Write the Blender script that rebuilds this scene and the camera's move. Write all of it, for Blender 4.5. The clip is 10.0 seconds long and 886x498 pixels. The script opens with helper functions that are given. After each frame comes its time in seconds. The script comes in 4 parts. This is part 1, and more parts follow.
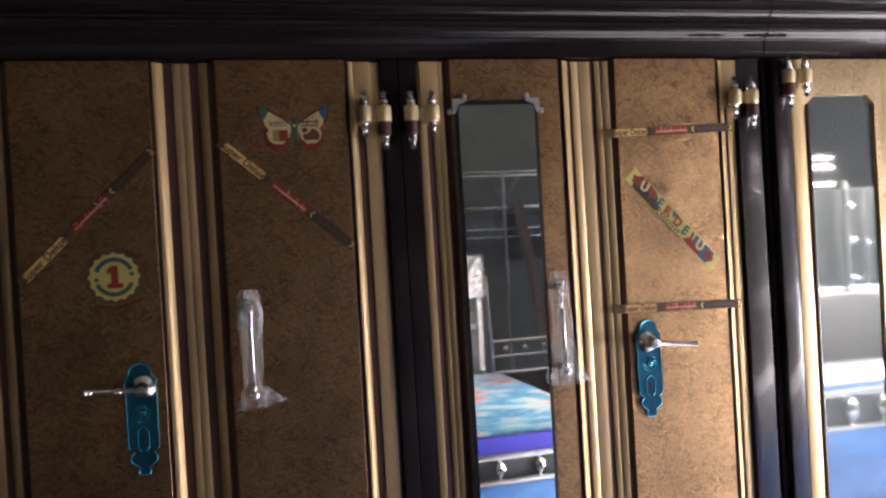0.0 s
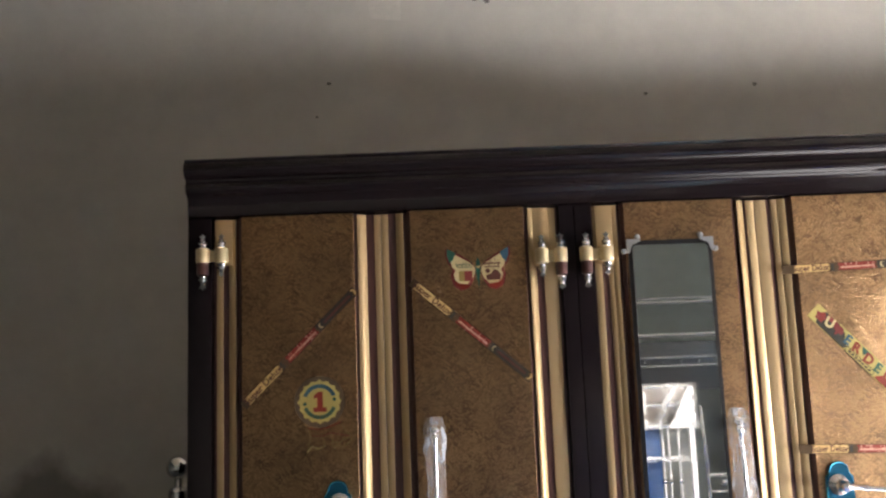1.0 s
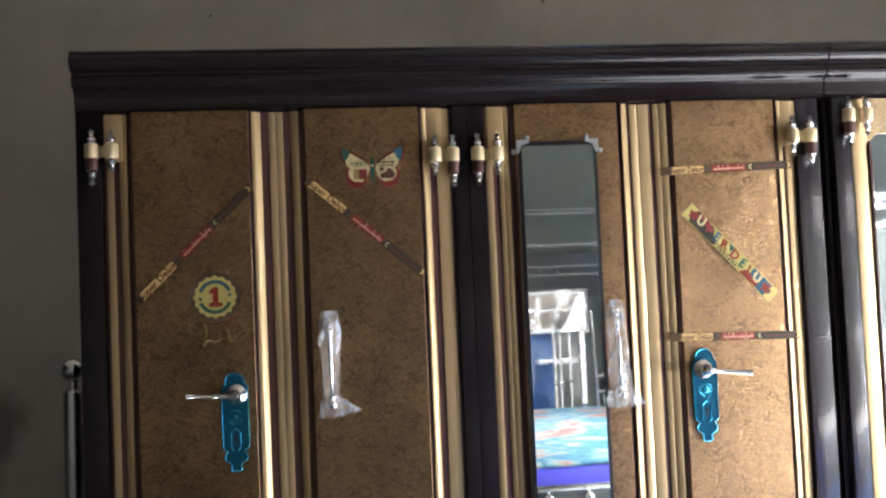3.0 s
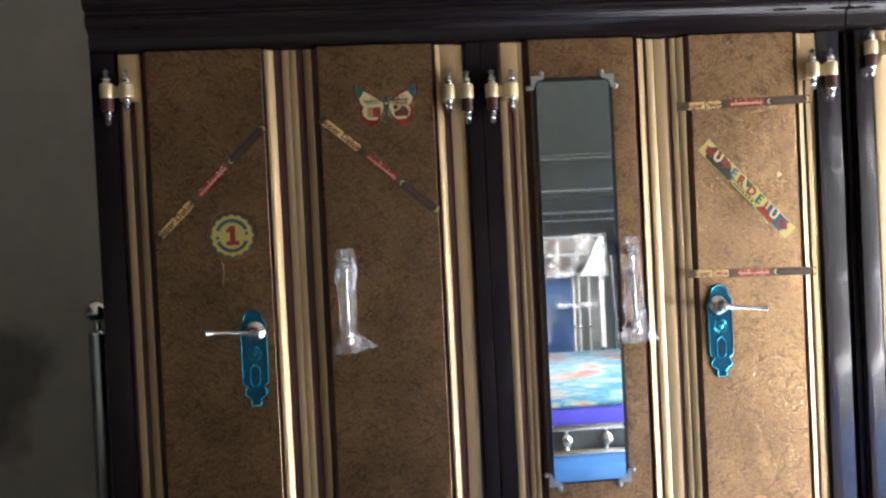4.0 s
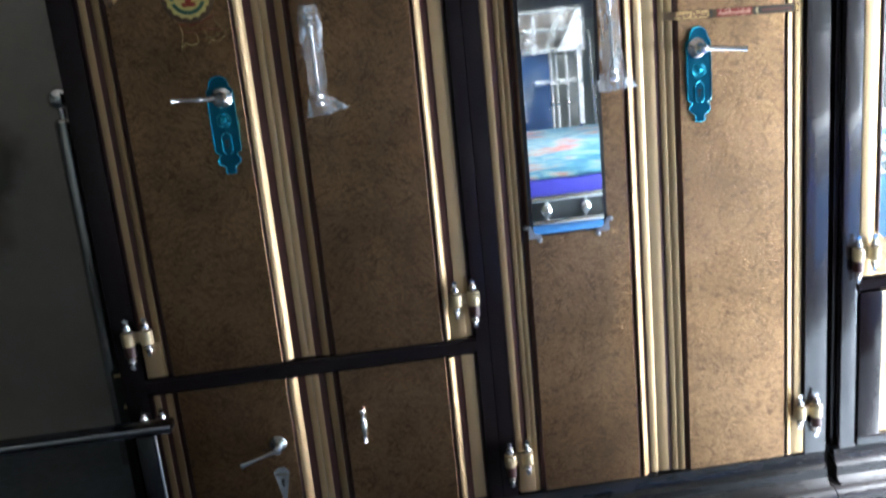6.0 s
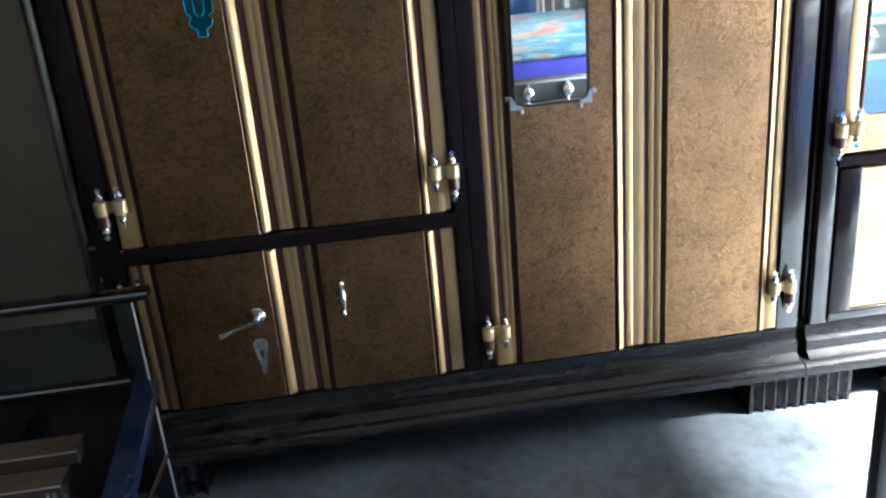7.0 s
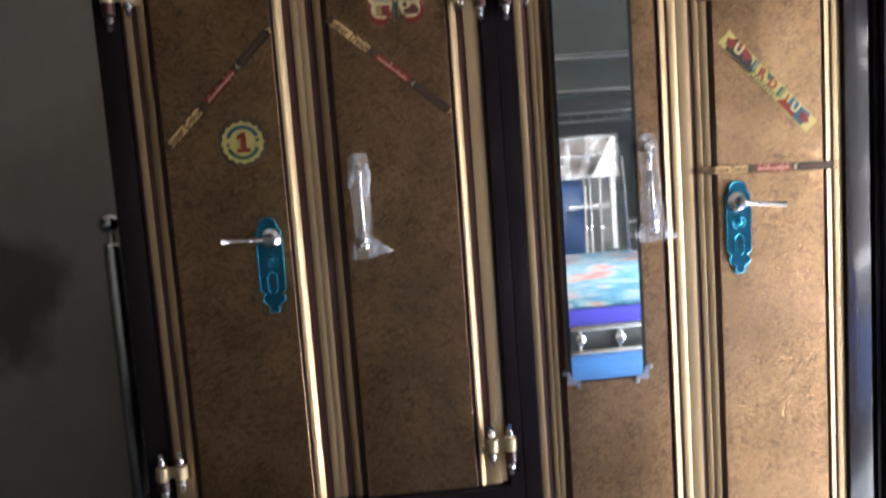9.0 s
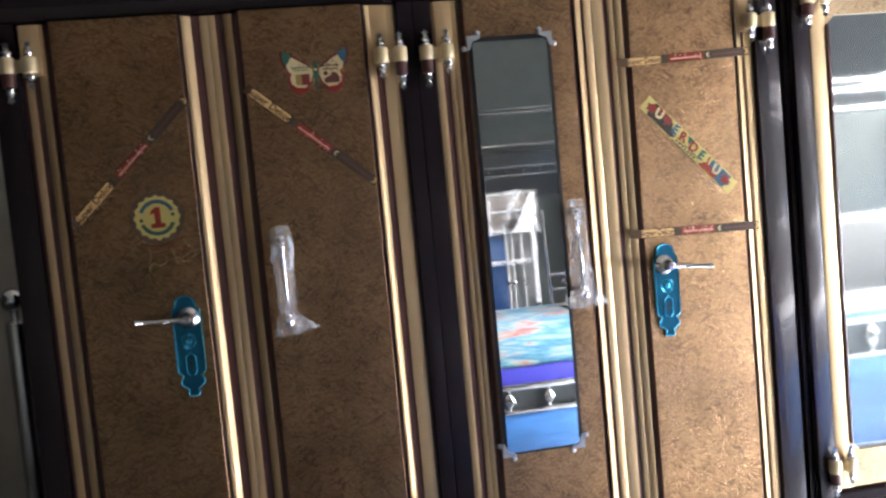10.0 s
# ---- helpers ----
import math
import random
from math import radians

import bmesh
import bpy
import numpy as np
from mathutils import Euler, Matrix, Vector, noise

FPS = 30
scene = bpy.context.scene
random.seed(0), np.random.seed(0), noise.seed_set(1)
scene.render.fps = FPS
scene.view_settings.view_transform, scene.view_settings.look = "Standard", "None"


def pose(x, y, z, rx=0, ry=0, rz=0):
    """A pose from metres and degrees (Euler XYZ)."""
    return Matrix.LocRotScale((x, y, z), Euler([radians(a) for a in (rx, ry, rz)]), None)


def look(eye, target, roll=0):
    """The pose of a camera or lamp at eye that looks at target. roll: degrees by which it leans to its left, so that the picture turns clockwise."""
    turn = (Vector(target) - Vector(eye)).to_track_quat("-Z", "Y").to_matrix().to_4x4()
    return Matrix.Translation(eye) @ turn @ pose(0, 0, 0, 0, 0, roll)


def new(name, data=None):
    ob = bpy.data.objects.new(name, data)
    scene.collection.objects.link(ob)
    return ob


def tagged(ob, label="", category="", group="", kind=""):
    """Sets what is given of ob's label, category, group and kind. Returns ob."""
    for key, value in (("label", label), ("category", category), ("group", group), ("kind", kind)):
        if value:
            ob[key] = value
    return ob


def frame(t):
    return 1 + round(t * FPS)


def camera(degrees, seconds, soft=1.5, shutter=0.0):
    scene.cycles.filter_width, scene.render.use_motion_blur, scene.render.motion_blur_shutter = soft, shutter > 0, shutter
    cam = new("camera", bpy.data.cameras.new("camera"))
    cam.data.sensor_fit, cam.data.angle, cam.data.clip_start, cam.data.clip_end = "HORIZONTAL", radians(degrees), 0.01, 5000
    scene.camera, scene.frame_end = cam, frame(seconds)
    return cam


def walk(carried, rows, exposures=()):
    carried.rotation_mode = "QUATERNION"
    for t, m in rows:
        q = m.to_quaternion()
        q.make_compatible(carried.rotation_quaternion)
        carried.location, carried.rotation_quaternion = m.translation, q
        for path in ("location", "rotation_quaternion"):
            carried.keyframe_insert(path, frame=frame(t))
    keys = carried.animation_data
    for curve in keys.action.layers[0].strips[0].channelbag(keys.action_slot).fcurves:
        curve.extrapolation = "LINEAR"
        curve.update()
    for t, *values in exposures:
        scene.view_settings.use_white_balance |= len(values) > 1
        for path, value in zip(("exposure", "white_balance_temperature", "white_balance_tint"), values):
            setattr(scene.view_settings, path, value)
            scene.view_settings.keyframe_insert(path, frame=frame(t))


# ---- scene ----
cam = camera(54.1, 10.0, soft=2.3, shutter=0.35)
PATH = [
    (0, (0.476, -1.71, 1.48), (0.969, 0.228, 1.466), -3.3),
    (0.5, (0.579, -1.824, 1.466), (0.789, 0.164, 1.514), -1.7),
    (0.7, (0.577, -1.846, 1.47), (0.679, 0.141, 1.672), -3.0),
    (1, (0.551, -1.854, 1.498), (0.552, 0.125, 1.785), -2.2),
    (1.5, (0.538, -1.869, 1.488), (0.582, 0.115, 1.734), -1.0),
    (2, (0.553, -1.896, 1.48), (0.753, 0.082, 1.699), -1.0),
    (2.5, (0.569, -1.902, 1.471), (0.841, 0.073, 1.631), -2.4),
    (2.7, (0.567, -1.898, 1.464), (0.82, 0.082, 1.59), -2.4),
    (3.8, (0.577, -1.904, 1.439), (0.738, 0.09, 1.433), -2.7),
    (4, (0.581, -1.906, 1.431), (0.742, 0.087, 1.399), -2.8),
    (4.5, (0.586, -1.901, 1.414), (0.776, 0.087, 1.302), -3.1),
    (5, (0.585, -1.895, 1.388), (0.781, 0.079, 1.133), -3.8),
    (5.5, (0.589, -1.892, 1.368), (0.761, 0.069, 1.012), -5.3),
    (6, (0.587, -1.887, 1.341), (0.754, 0.044, 0.848), -5.7),
    (6.2, (0.585, -1.881, 1.328), (0.752, 0.029, 0.757), -5.7),
    (7.5, (0.581, -1.881, 1.269), (0.793, -0.032, 0.538), -4.2),
    (8, (0.577, -1.878, 1.281), (0.812, -0.019, 0.581), -3.5),
    (8.3, (0.578, -1.888, 1.325), (0.691, 0.026, 0.754), -5.4),
    (8.5, (0.572, -1.881, 1.377), (0.661, 0.062, 0.908), -5.1),
    (8.7, (0.569, -1.883, 1.404), (0.648, 0.077, 1.015), -4.8),
    (9, (0.567, -1.886, 1.424), (0.695, 0.095, 1.178), -4.2),
    (9.5, (0.566, -1.868, 1.452), (0.754, 0.12, 1.33), -4.3),
    (10, (0.56, -1.827, 1.461), (0.88, 0.142, 1.318), -5.3),
]
EXPOSURES = ((0.0, 4.17, 6300, 25), (0.5, 4.20, 6450, 19), (1.0, 5.15, 6450, 18), (1.5, 5.50, 6250, 16), (2.0, 5.50, 6050, 14), (2.5, 5.33, 5950, 13), (4.0, 5.0, 5950, 14), (5.0, 4.86, 5550, 11), (6.0, 4.83, 5300, 8), (7.5, 4.78, 5600, 5), (8.0, 4.79, 5700, 6), (8.5, 4.77, 5900, 12), (9.0, 4.9, 5850, 17), (9.5, 4.95, 5750, 17), (10.0, 4.92, 5850, 18))
walk(cam, [(t, look(eye, target, roll)) for t, eye, target, roll in PATH], EXPOSURES)

# ---- world and light ----
sky_world = bpy.data.worlds.new("sky")
scene.world = sky_world
sky_world.use_nodes = True
nt = sky_world.node_tree
sky = nt.nodes.new("ShaderNodeTexSky")
sky.sky_type = "NISHITA"
sky.sun_disc = False
sky.sun_elevation, sky.sun_rotation = radians(40), radians(108)
nt.links.new(sky.outputs[0], nt.nodes["Background"].inputs["Color"])
nt.nodes["Background"].inputs["Strength"].default_value = 0.05


def lamp(name, kind, m, energy, color):
    data = bpy.data.lights.new(name, kind)
    data.energy, data.color = energy, color
    ob = new(name, data)
    ob.matrix_world = m
    return ob


# low sun from the street side, slanting in through the wide shop opening
sun_way = Vector((-0.726, 0.243, -0.643))
sun = lamp("sun", "SUN", look(Vector((2, -1, 0)) - 12 * sun_way, (2, -1, 0)), 5.0, (1.0, 0.94, 0.85))
sun.data.angle = radians(6)
# the sky's light in the upper part of that opening, and the street's below
daylight = lamp("opening_daylight", "AREA", look((4.66, -1.70, 2.25), (2.0, -2.9, 0.6)), 7.5, (1.0, 0.90, 0.76))
daylight.data.shape, daylight.data.size, daylight.data.size_y = "RECTANGLE", 2.1, 1.1
daylight.data.spread = radians(62)
street_light = lamp("opening_street_bounce", "AREA", look((4.66, -1.70, 0.56), (3.2, 0.0, 0.85)), 10.0, (0.96, 1.0, 0.96))
street_light.data.shape, street_light.data.size, street_light.data.size_y = "RECTANGLE", 2.1, 0.82
street_light.data.spread = radians(62)

# ---- materials ----


def material(name, color, rough=0.5, metal=0.0, vary=0.0, scale=8.0, stretch=(1, 1, 1), bump=0.0, bump_scale=None,
             coat=0.0, spec=0.5, rough_vary=0.0):
    """A painted, metal or stone surface with variation at two scales and fine relief."""
    m = bpy.data.materials.new(name)
    m.use_nodes = True
    t = m.node_tree
    b = t.nodes["Principled BSDF"]
    b.inputs["Base Color"].default_value = (*color, 1)
    b.inputs["Roughness"].default_value = rough
    b.inputs["Metallic"].default_value = metal
    b.inputs["Coat Weight"].default_value = coat
    b.inputs["Coat Roughness"].default_value = 0.06
    b.inputs["Specular IOR Level"].default_value = spec
    co = t.nodes.new("ShaderNodeTexCoord")
    mp = t.nodes.new("ShaderNodeMapping")
    mp.inputs["Scale"].default_value = stretch
    t.links.new(co.outputs["Object"], mp.inputs["Vector"])
    if vary or rough_vary:
        n1 = t.nodes.new("ShaderNodeTexNoise")
        n1.inputs["Scale"].default_value, n1.inputs["Detail"].default_value = scale, 6
        n2 = t.nodes.new("ShaderNodeTexNoise")
        n2.inputs["Scale"].default_value, n2.inputs["Detail"].default_value = scale * 9, 4
        for n in (n1, n2):
            t.links.new(mp.outputs[0], n.inputs["Vector"])
        mix = t.nodes.new("ShaderNodeMix")
        mix.inputs["Factor"].default_value = 0.4
        t.links.new(n1.outputs["Fac"], mix.inputs["A"])
        t.links.new(n2.outputs["Fac"], mix.inputs["B"])
        ramp = t.nodes.new("ShaderNodeMapRange")
        ramp.inputs["From Min"].default_value, ramp.inputs["From Max"].default_value = 0.3, 0.7
        ramp.inputs["To Min"].default_value, ramp.inputs["To Max"].default_value = 1 - vary, 1 + vary
        t.links.new(mix.outputs["Result"], ramp.inputs["Value"])
        mul = t.nodes.new("ShaderNodeVectorMath")
        mul.operation = "SCALE"
        mul.inputs[0].default_value = color
        t.links.new(ramp.outputs["Result"], mul.inputs["Scale"])
        t.links.new(mul.outputs[0], b.inputs["Base Color"])
        if rough_vary:
            r2 = t.nodes.new("ShaderNodeMapRange")
            r2.inputs["From Min"].default_value, r2.inputs["From Max"].default_value = 0.3, 0.7
            r2.inputs["To Min"].default_value, r2.inputs["To Max"].default_value = rough - rough_vary, rough + rough_vary
            t.links.new(mix.outputs["Result"], r2.inputs["Value"])
            t.links.new(r2.outputs["Result"], b.inputs["Roughness"])
    if bump:
        nb = t.nodes.new("ShaderNodeTexNoise")
        nb.inputs["Scale"].default_value, nb.inputs["Detail"].default_value = bump_scale or scale * 12, 5
        t.links.new(mp.outputs[0], nb.inputs["Vector"])
        bp = t.nodes.new("ShaderNodeBump")
        bp.inputs["Strength"].default_value, bp.inputs["Distance"].default_value = bump, 0.004
        t.links.new(nb.outputs["Fac"], bp.inputs["Height"])
        t.links.new(bp.outputs[0], b.inputs["Normal"])
    return m


def leather_laminate(name, light, dark, pearl_light, pearl_dark, share=0.6):
    """Pressed laminate with small tufts of fine creases: a matt brown ground under a pearly gold sheen."""
    m = bpy.data.materials.new(name)
    m.use_nodes = True
    t = m.node_tree
    b = t.nodes["Principled BSDF"]
    co = t.nodes.new("ShaderNodeTexCoord")
    warp = t.nodes.new("ShaderNodeTexNoise")
    warp.inputs["Scale"].default_value, warp.inputs["Detail"].default_value = 40, 2
    t.links.new(co.outputs["Object"], warp.inputs["Vector"])
    off = t.nodes.new("ShaderNodeVectorMath")
    off.operation = "MULTIPLY_ADD"
    off.inputs[1].default_value = (0.02, 0.02, 0.02)
    t.links.new(warp.outputs["Color"], off.inputs[0])
    t.links.new(co.outputs["Object"], off.inputs[2])
    creases = []
    # small tufts, each with its own direction, filled with fine hairs
    for cells, hairs, st in ((30, 120, (1.0, 1.0, 0.17)), (20, 90, (1.0, 1.0, 0.15)), (42, 160, (1.0, 1.0, 0.20))):
        vo = t.nodes.new("ShaderNodeTexVoronoi")
        vo.inputs["Scale"].default_value = cells
        t.links.new(off.outputs[0], vo.inputs["Vector"])
        sep = t.nodes.new("ShaderNodeSeparateColor")
        t.links.new(vo.outputs["Color"], sep.inputs[0])
        ang = t.nodes.new("ShaderNodeMath")
        ang.operation = "MULTIPLY_ADD"
        ang.inputs[1].default_value, ang.inputs[2].default_value = 2.2, 0.45
        t.links.new(sep.outputs[0], ang.inputs[0])
        rot = t.nodes.new("ShaderNodeVectorRotate")
        rot.rotation_type = "Y_AXIS"
        t.links.new(off.outputs[0], rot.inputs["Vector"])
        t.links.new(vo.outputs["Position"], rot.inputs["Center"])
        t.links.new(ang.outputs[0], rot.inputs["Angle"])
        mp = t.nodes.new("ShaderNodeMapping")
        mp.inputs["Scale"].default_value = st
        t.links.new(rot.outputs[0], mp.inputs["Vector"])
        n = t.nodes.new("ShaderNodeTexNoise")
        n.inputs["Scale"].default_value, n.inputs["Detail"].default_value = hairs, 1.5
        t.links.new(mp.outputs[0], n.inputs["Vector"])
        ridge = t.nodes.new("ShaderNodeMath")
        ridge.operation = "SUBTRACT"
        ridge.inputs[1].default_value = 0.5
        t.links.new(n.outputs["Fac"], ridge.inputs[0])
        size = t.nodes.new("ShaderNodeMath")
        size.operation = "ABSOLUTE"
        t.links.new(ridge.outputs[0], size.inputs[0])
        line = t.nodes.new("ShaderNodeMapRange")
        line.inputs["From Min"].default_value, line.inputs["From Max"].default_value = 0.010, 0.046
        line.inputs["To Min"].default_value, line.inputs["To Max"].default_value = 1.0, 0.0
        t.links.new(size.outputs[0], line.inputs["Value"])
        creases.append(line)
    mx = creases[0]
    for other in creases[1:]:
        mm = t.nodes.new("ShaderNodeMath")
        mm.operation = "MAXIMUM"
        t.links.new(mx.outputs[0], mm.inputs[0])
        t.links.new(other.outputs[0], mm.inputs[1])
        mx = mm
    patchy = t.nodes.new("ShaderNodeTexNoise")
    patchy.inputs["Scale"].default_value, patchy.inputs["Detail"].default_value = 28, 3
    t.links.new(co.outputs["Object"], patchy.inputs["Vector"])
    thin = t.nodes.new("ShaderNodeMath")
    thin.operation = "MULTIPLY"
    t.links.new(mx.outputs[0], thin.inputs[0])
    t.links.new(patchy.outputs["Fac"], thin.inputs[1])
    mx = thin
    big = t.nodes.new("ShaderNodeTexNoise")
    big.inputs["Scale"].default_value, big.inputs["Detail"].default_value = 7, 4
    t.links.new(co.outputs["Object"], big.inputs["Vector"])
    ramp = t.nodes.new("ShaderNodeMapRange")
    ramp.inputs["From Min"].default_value, ramp.inputs["From Max"].default_value = 0.14, 0.66
    t.links.new(mx.outputs[0], ramp.inputs["Value"])
    br = t.nodes.new("ShaderNodeMapRange")
    br.inputs["From Min"].default_value, br.inputs["From Max"].default_value = 0.3, 0.7
    br.inputs["To Min"].default_value, br.inputs["To Max"].default_value = 0.78, 1.22
    t.links.new(big.outputs["Fac"], br.inputs["Value"])
    bp = t.nodes.new("ShaderNodeBump")
    bp.invert = True
    bp.inputs["Strength"].default_value, bp.inputs["Distance"].default_value = 0.30, 0.002
    t.links.new(mx.outputs[0], bp.inputs["Height"])
    pearl = t.nodes.new("ShaderNodeBsdfPrincipled")
    for shader, hi, lo, metal, rough in ((b, light, dark, 0.0, 0.45), (pearl, pearl_light, pearl_dark, 1.0, 0.32)):
        mix = t.nodes.new("ShaderNodeMix")
        mix.data_type = "RGBA"
        mix.inputs["A"].default_value, mix.inputs["B"].default_value = (*hi, 1), (*lo, 1)
        t.links.new(ramp.outputs["Result"], mix.inputs["Factor"])
        mul = t.nodes.new("ShaderNodeVectorMath")
        mul.operation = "SCALE"
        t.links.new(mix.outputs["Result"], mul.inputs[0])
        t.links.new(br.outputs["Result"], mul.inputs["Scale"])
        t.links.new(mul.outputs[0], shader.inputs["Base Color"])
        t.links.new(bp.outputs[0], shader.inputs["Normal"])
        shader.inputs["Metallic"].default_value, shader.inputs["Roughness"].default_value = metal, rough
        shader.inputs["Coat Weight"].default_value, shader.inputs["Coat Roughness"].default_value = 0.25, 0.22
    both = t.nodes.new("ShaderNodeMixShader")
    both.inputs[0].default_value = share
    t.links.new(b.outputs[0], both.inputs[1])
    t.links.new(pearl.outputs[0], both.inputs[2])
    t.links.new(both.outputs[0], t.nodes["Material Output"].inputs["Surface"])
    return m


def film_plastic(name, low, high, folds=60):
    """Thin crumpled clear film: see-through with milky folds and sharp gloss."""
    m = bpy.data.materials.new(name)
    m.use_nodes = True
    t = m.node_tree
    b = t.nodes["Principled BSDF"]
    b.inputs["Base Color"].default_value = (0.93, 0.94, 0.97, 1)
    b.inputs["Roughness"].default_value = 0.16
    b.inputs["Specular IOR Level"].default_value = 1.0
    co = t.nodes.new("ShaderNodeTexCoord")
    mp = t.nodes.new("ShaderNodeMapping")
    mp.inputs["Scale"].default_value = (1.0, 1.0, 0.35)
    t.links.new(co.outputs["Object"], mp.inputs["Vector"])
    n = t.nodes.new("ShaderNodeTexNoise")
    n.inputs["Scale"].default_value, n.inputs["Detail"].default_value = folds, 4
    t.links.new(mp.outputs[0], n.inputs["Vector"])
    r = t.nodes.new("ShaderNodeMapRange")
    r.inputs["From Min"].default_value, r.inputs["From Max"].default_value = 0.45, 0.72
    r.inputs["To Min"].default_value, r.inputs["To Max"].default_value = low, high
    t.links.new(n.outputs["Fac"], r.inputs["Value"])
    t.links.new(r.outputs["Result"], b.inputs["Alpha"])
    bp = t.nodes.new("ShaderNodeBump")
    bp.inputs["Strength"].default_value, bp.inputs["Distance"].default_value = 1.0, 0.008
    t.links.new(n.outputs["Fac"], bp.inputs["Height"])
    t.links.new(bp.outputs[0], b.inputs["Normal"])
    return m


def mattress_cloth(name):
    """Printed satin ticking: pale blue, white and coral brush strokes."""
    m = bpy.data.materials.new(name)
    m.use_nodes = True
    t = m.node_tree
    b = t.nodes["Principled BSDF"]
    co = t.nodes.new("ShaderNodeTexCoord")
    mp = t.nodes.new("ShaderNodeMapping")
    mp.inputs["Scale"].default_value = (0.9, 1.5, 1.0)
    mp.inputs["Rotation"].default_value = (0, 0, 0.25)
    n = t.nodes.new("ShaderNodeTexNoise")
    n.inputs["Scale"].default_value, n.inputs["Detail"].default_value = 2.6, 3.5
    n.inputs["Distortion"].default_value = 0.5
    t.links.new(co.outputs["Object"], mp.inputs["Vector"])
    t.links.new(mp.outputs[0], n.inputs["Vector"])
    r = t.nodes.new("ShaderNodeValToRGB")
    stops = ((0.34, (0.46, 0.47, 0.44)), (0.39, (0.46, 0.075, 0.065)), (0.42, (0.48, 0.15, 0.13)), (0.45, (0.46, 0.52, 0.53)), (0.50, (0.14, 0.37, 0.50)),
             (0.55, (0.03, 0.17, 0.36)), (0.585, (0.20, 0.44, 0.53)), (0.63, (0.48, 0.50, 0.49)), (0.68, (0.44, 0.11, 0.09)))
    while len(r.color_ramp.elements) < len(stops):
        r.color_ramp.elements.new(0.5)
    for e, (p, c) in zip(r.color_ramp.elements, stops):
        e.position, e.color = p, (*c, 1)
    fine = t.nodes.new("ShaderNodeTexNoise")
    fine.inputs["Scale"].default_value, fine.inputs["Detail"].default_value = 24, 4
    t.links.new(mp.outputs[0], fine.inputs["Vector"])
    jitter = t.nodes.new("ShaderNodeMath")
    jitter.operation = "MULTIPLY_ADD"
    jitter.inputs[1].default_value = 0.16
    t.links.new(fine.outputs["Fac"], jitter.inputs[0])
    low = t.nodes.new("ShaderNodeMath")
    low.operation = "SUBTRACT"
    low.inputs[1].default_value = 0.08
    t.links.new(n.outputs["Fac"], jitter.inputs[2])
    t.links.new(jitter.outputs[0], low.inputs[0])
    t.links.new(low.outputs[0], r.inputs["Fac"])
    dim = t.nodes.new("ShaderNodeVectorMath")
    dim.operation = "SCALE"
    dim.inputs["Scale"].default_value = 0.64
    t.links.new(r.outputs["Color"], dim.inputs[0])
    t.links.new(dim.outputs[0], b.inputs["Base Color"])
    bp = t.nodes.new("ShaderNodeBump")
    bp.inputs["Strength"].default_value, bp.inputs["Distance"].default_value = 0.3, 0.01
    t.links.new(fine.outputs["Fac"], bp.inputs["Height"])
    t.links.new(bp.outputs[0], b.inputs["Normal"])
    b.inputs["Roughness"].default_value = 0.45
    return m


def stained_plaster(name):
    """Bare grey cement plaster with soft clouds, small pits and one damp stain low down."""
    m = material(name, (0.40, 0.372, 0.33), 0.85, vary=0.10, scale=1.6, bump=0.25, bump_scale=60)
    t = m.node_tree
    b = t.nodes["Principled BSDF"]
    src = b.inputs["Base Color"].links[0].from_socket
    co = t.nodes.new("ShaderNodeTexCoord")
    dist = t.nodes.new("ShaderNodeVectorMath")
    dist.operation = "DISTANCE"
    dist.inputs[1].default_value = (-0.80, 1.15, 1.0)
    nz = t.nodes.new("ShaderNodeTexNoise")
    nz.inputs["Scale"].default_value, nz.inputs["Detail"].default_value = 5, 5
    t.links.new(co.outputs["Object"], nz.inputs["Vector"])
    t.links.new(co.outputs["Object"], dist.inputs[0])
    add = t.nodes.new("ShaderNodeMath")
    add.operation = "MULTIPLY_ADD"
    add.inputs[1].default_value = 0.35
    t.links.new(nz.outputs["Fac"], add.inputs[0])
    t.links.new(dist.outputs["Value"], add.inputs[2])
    mr = t.nodes.new("ShaderNodeMapRange")
    mr.inputs["From Min"].default_value, mr.inputs["From Max"].default_value = 0.36, 0.46
    mr.inputs["To Min"].default_value, mr.inputs["To Max"].default_value = 0.45, 1.0
    t.links.new(add.outputs[0], mr.inputs["Value"])
    mul = t.nodes.new("ShaderNodeVectorMath")
    mul.operation = "SCALE"
    t.links.new(src, mul.inputs[0])
    t.links.new(mr.outputs["Result"], mul.inputs["Scale"])
    t.links.new(mul.outputs[0], b.inputs["Base Color"])
    return m


LAMINATE = leather_laminate("brown_laminate", (0.065, 0.031, 0.016), (0.032, 0.015, 0.008), (0.368, 0.214, 0.097), (0.146, 0.081, 0.036), 0.80)
MID_LAMINATE = leather_laminate("light_brown_laminate", (0.20, 0.118, 0.060), (0.10, 0.056, 0.030), (0.46, 0.32, 0.16), (0.24, 0.15, 0.075), 0.5)
PALE_LAMINATE = leather_laminate("golden_laminate", (0.52, 0.39, 0.210), (0.34, 0.23, 0.120), (0.60, 0.47, 0.27), (0.40, 0.28, 0.15), 0.2)
GOLD = material("gold_paint", (0.47, 0.325, 0.168), 0.42, 0.64, vary=0.06, scale=20, stretch=(1, 1, 0.1))
GROOVE = material("maroon_groove", (0.070, 0.025, 0.021), 0.4, vary=0.1)
BLACK = material("black_gloss_paint", (0.0110, 0.0074, 0.0084), 0.15, vary=0.2, scale=5, bump=0.02, bump_scale=25, coat=0.04, spec=0.20)
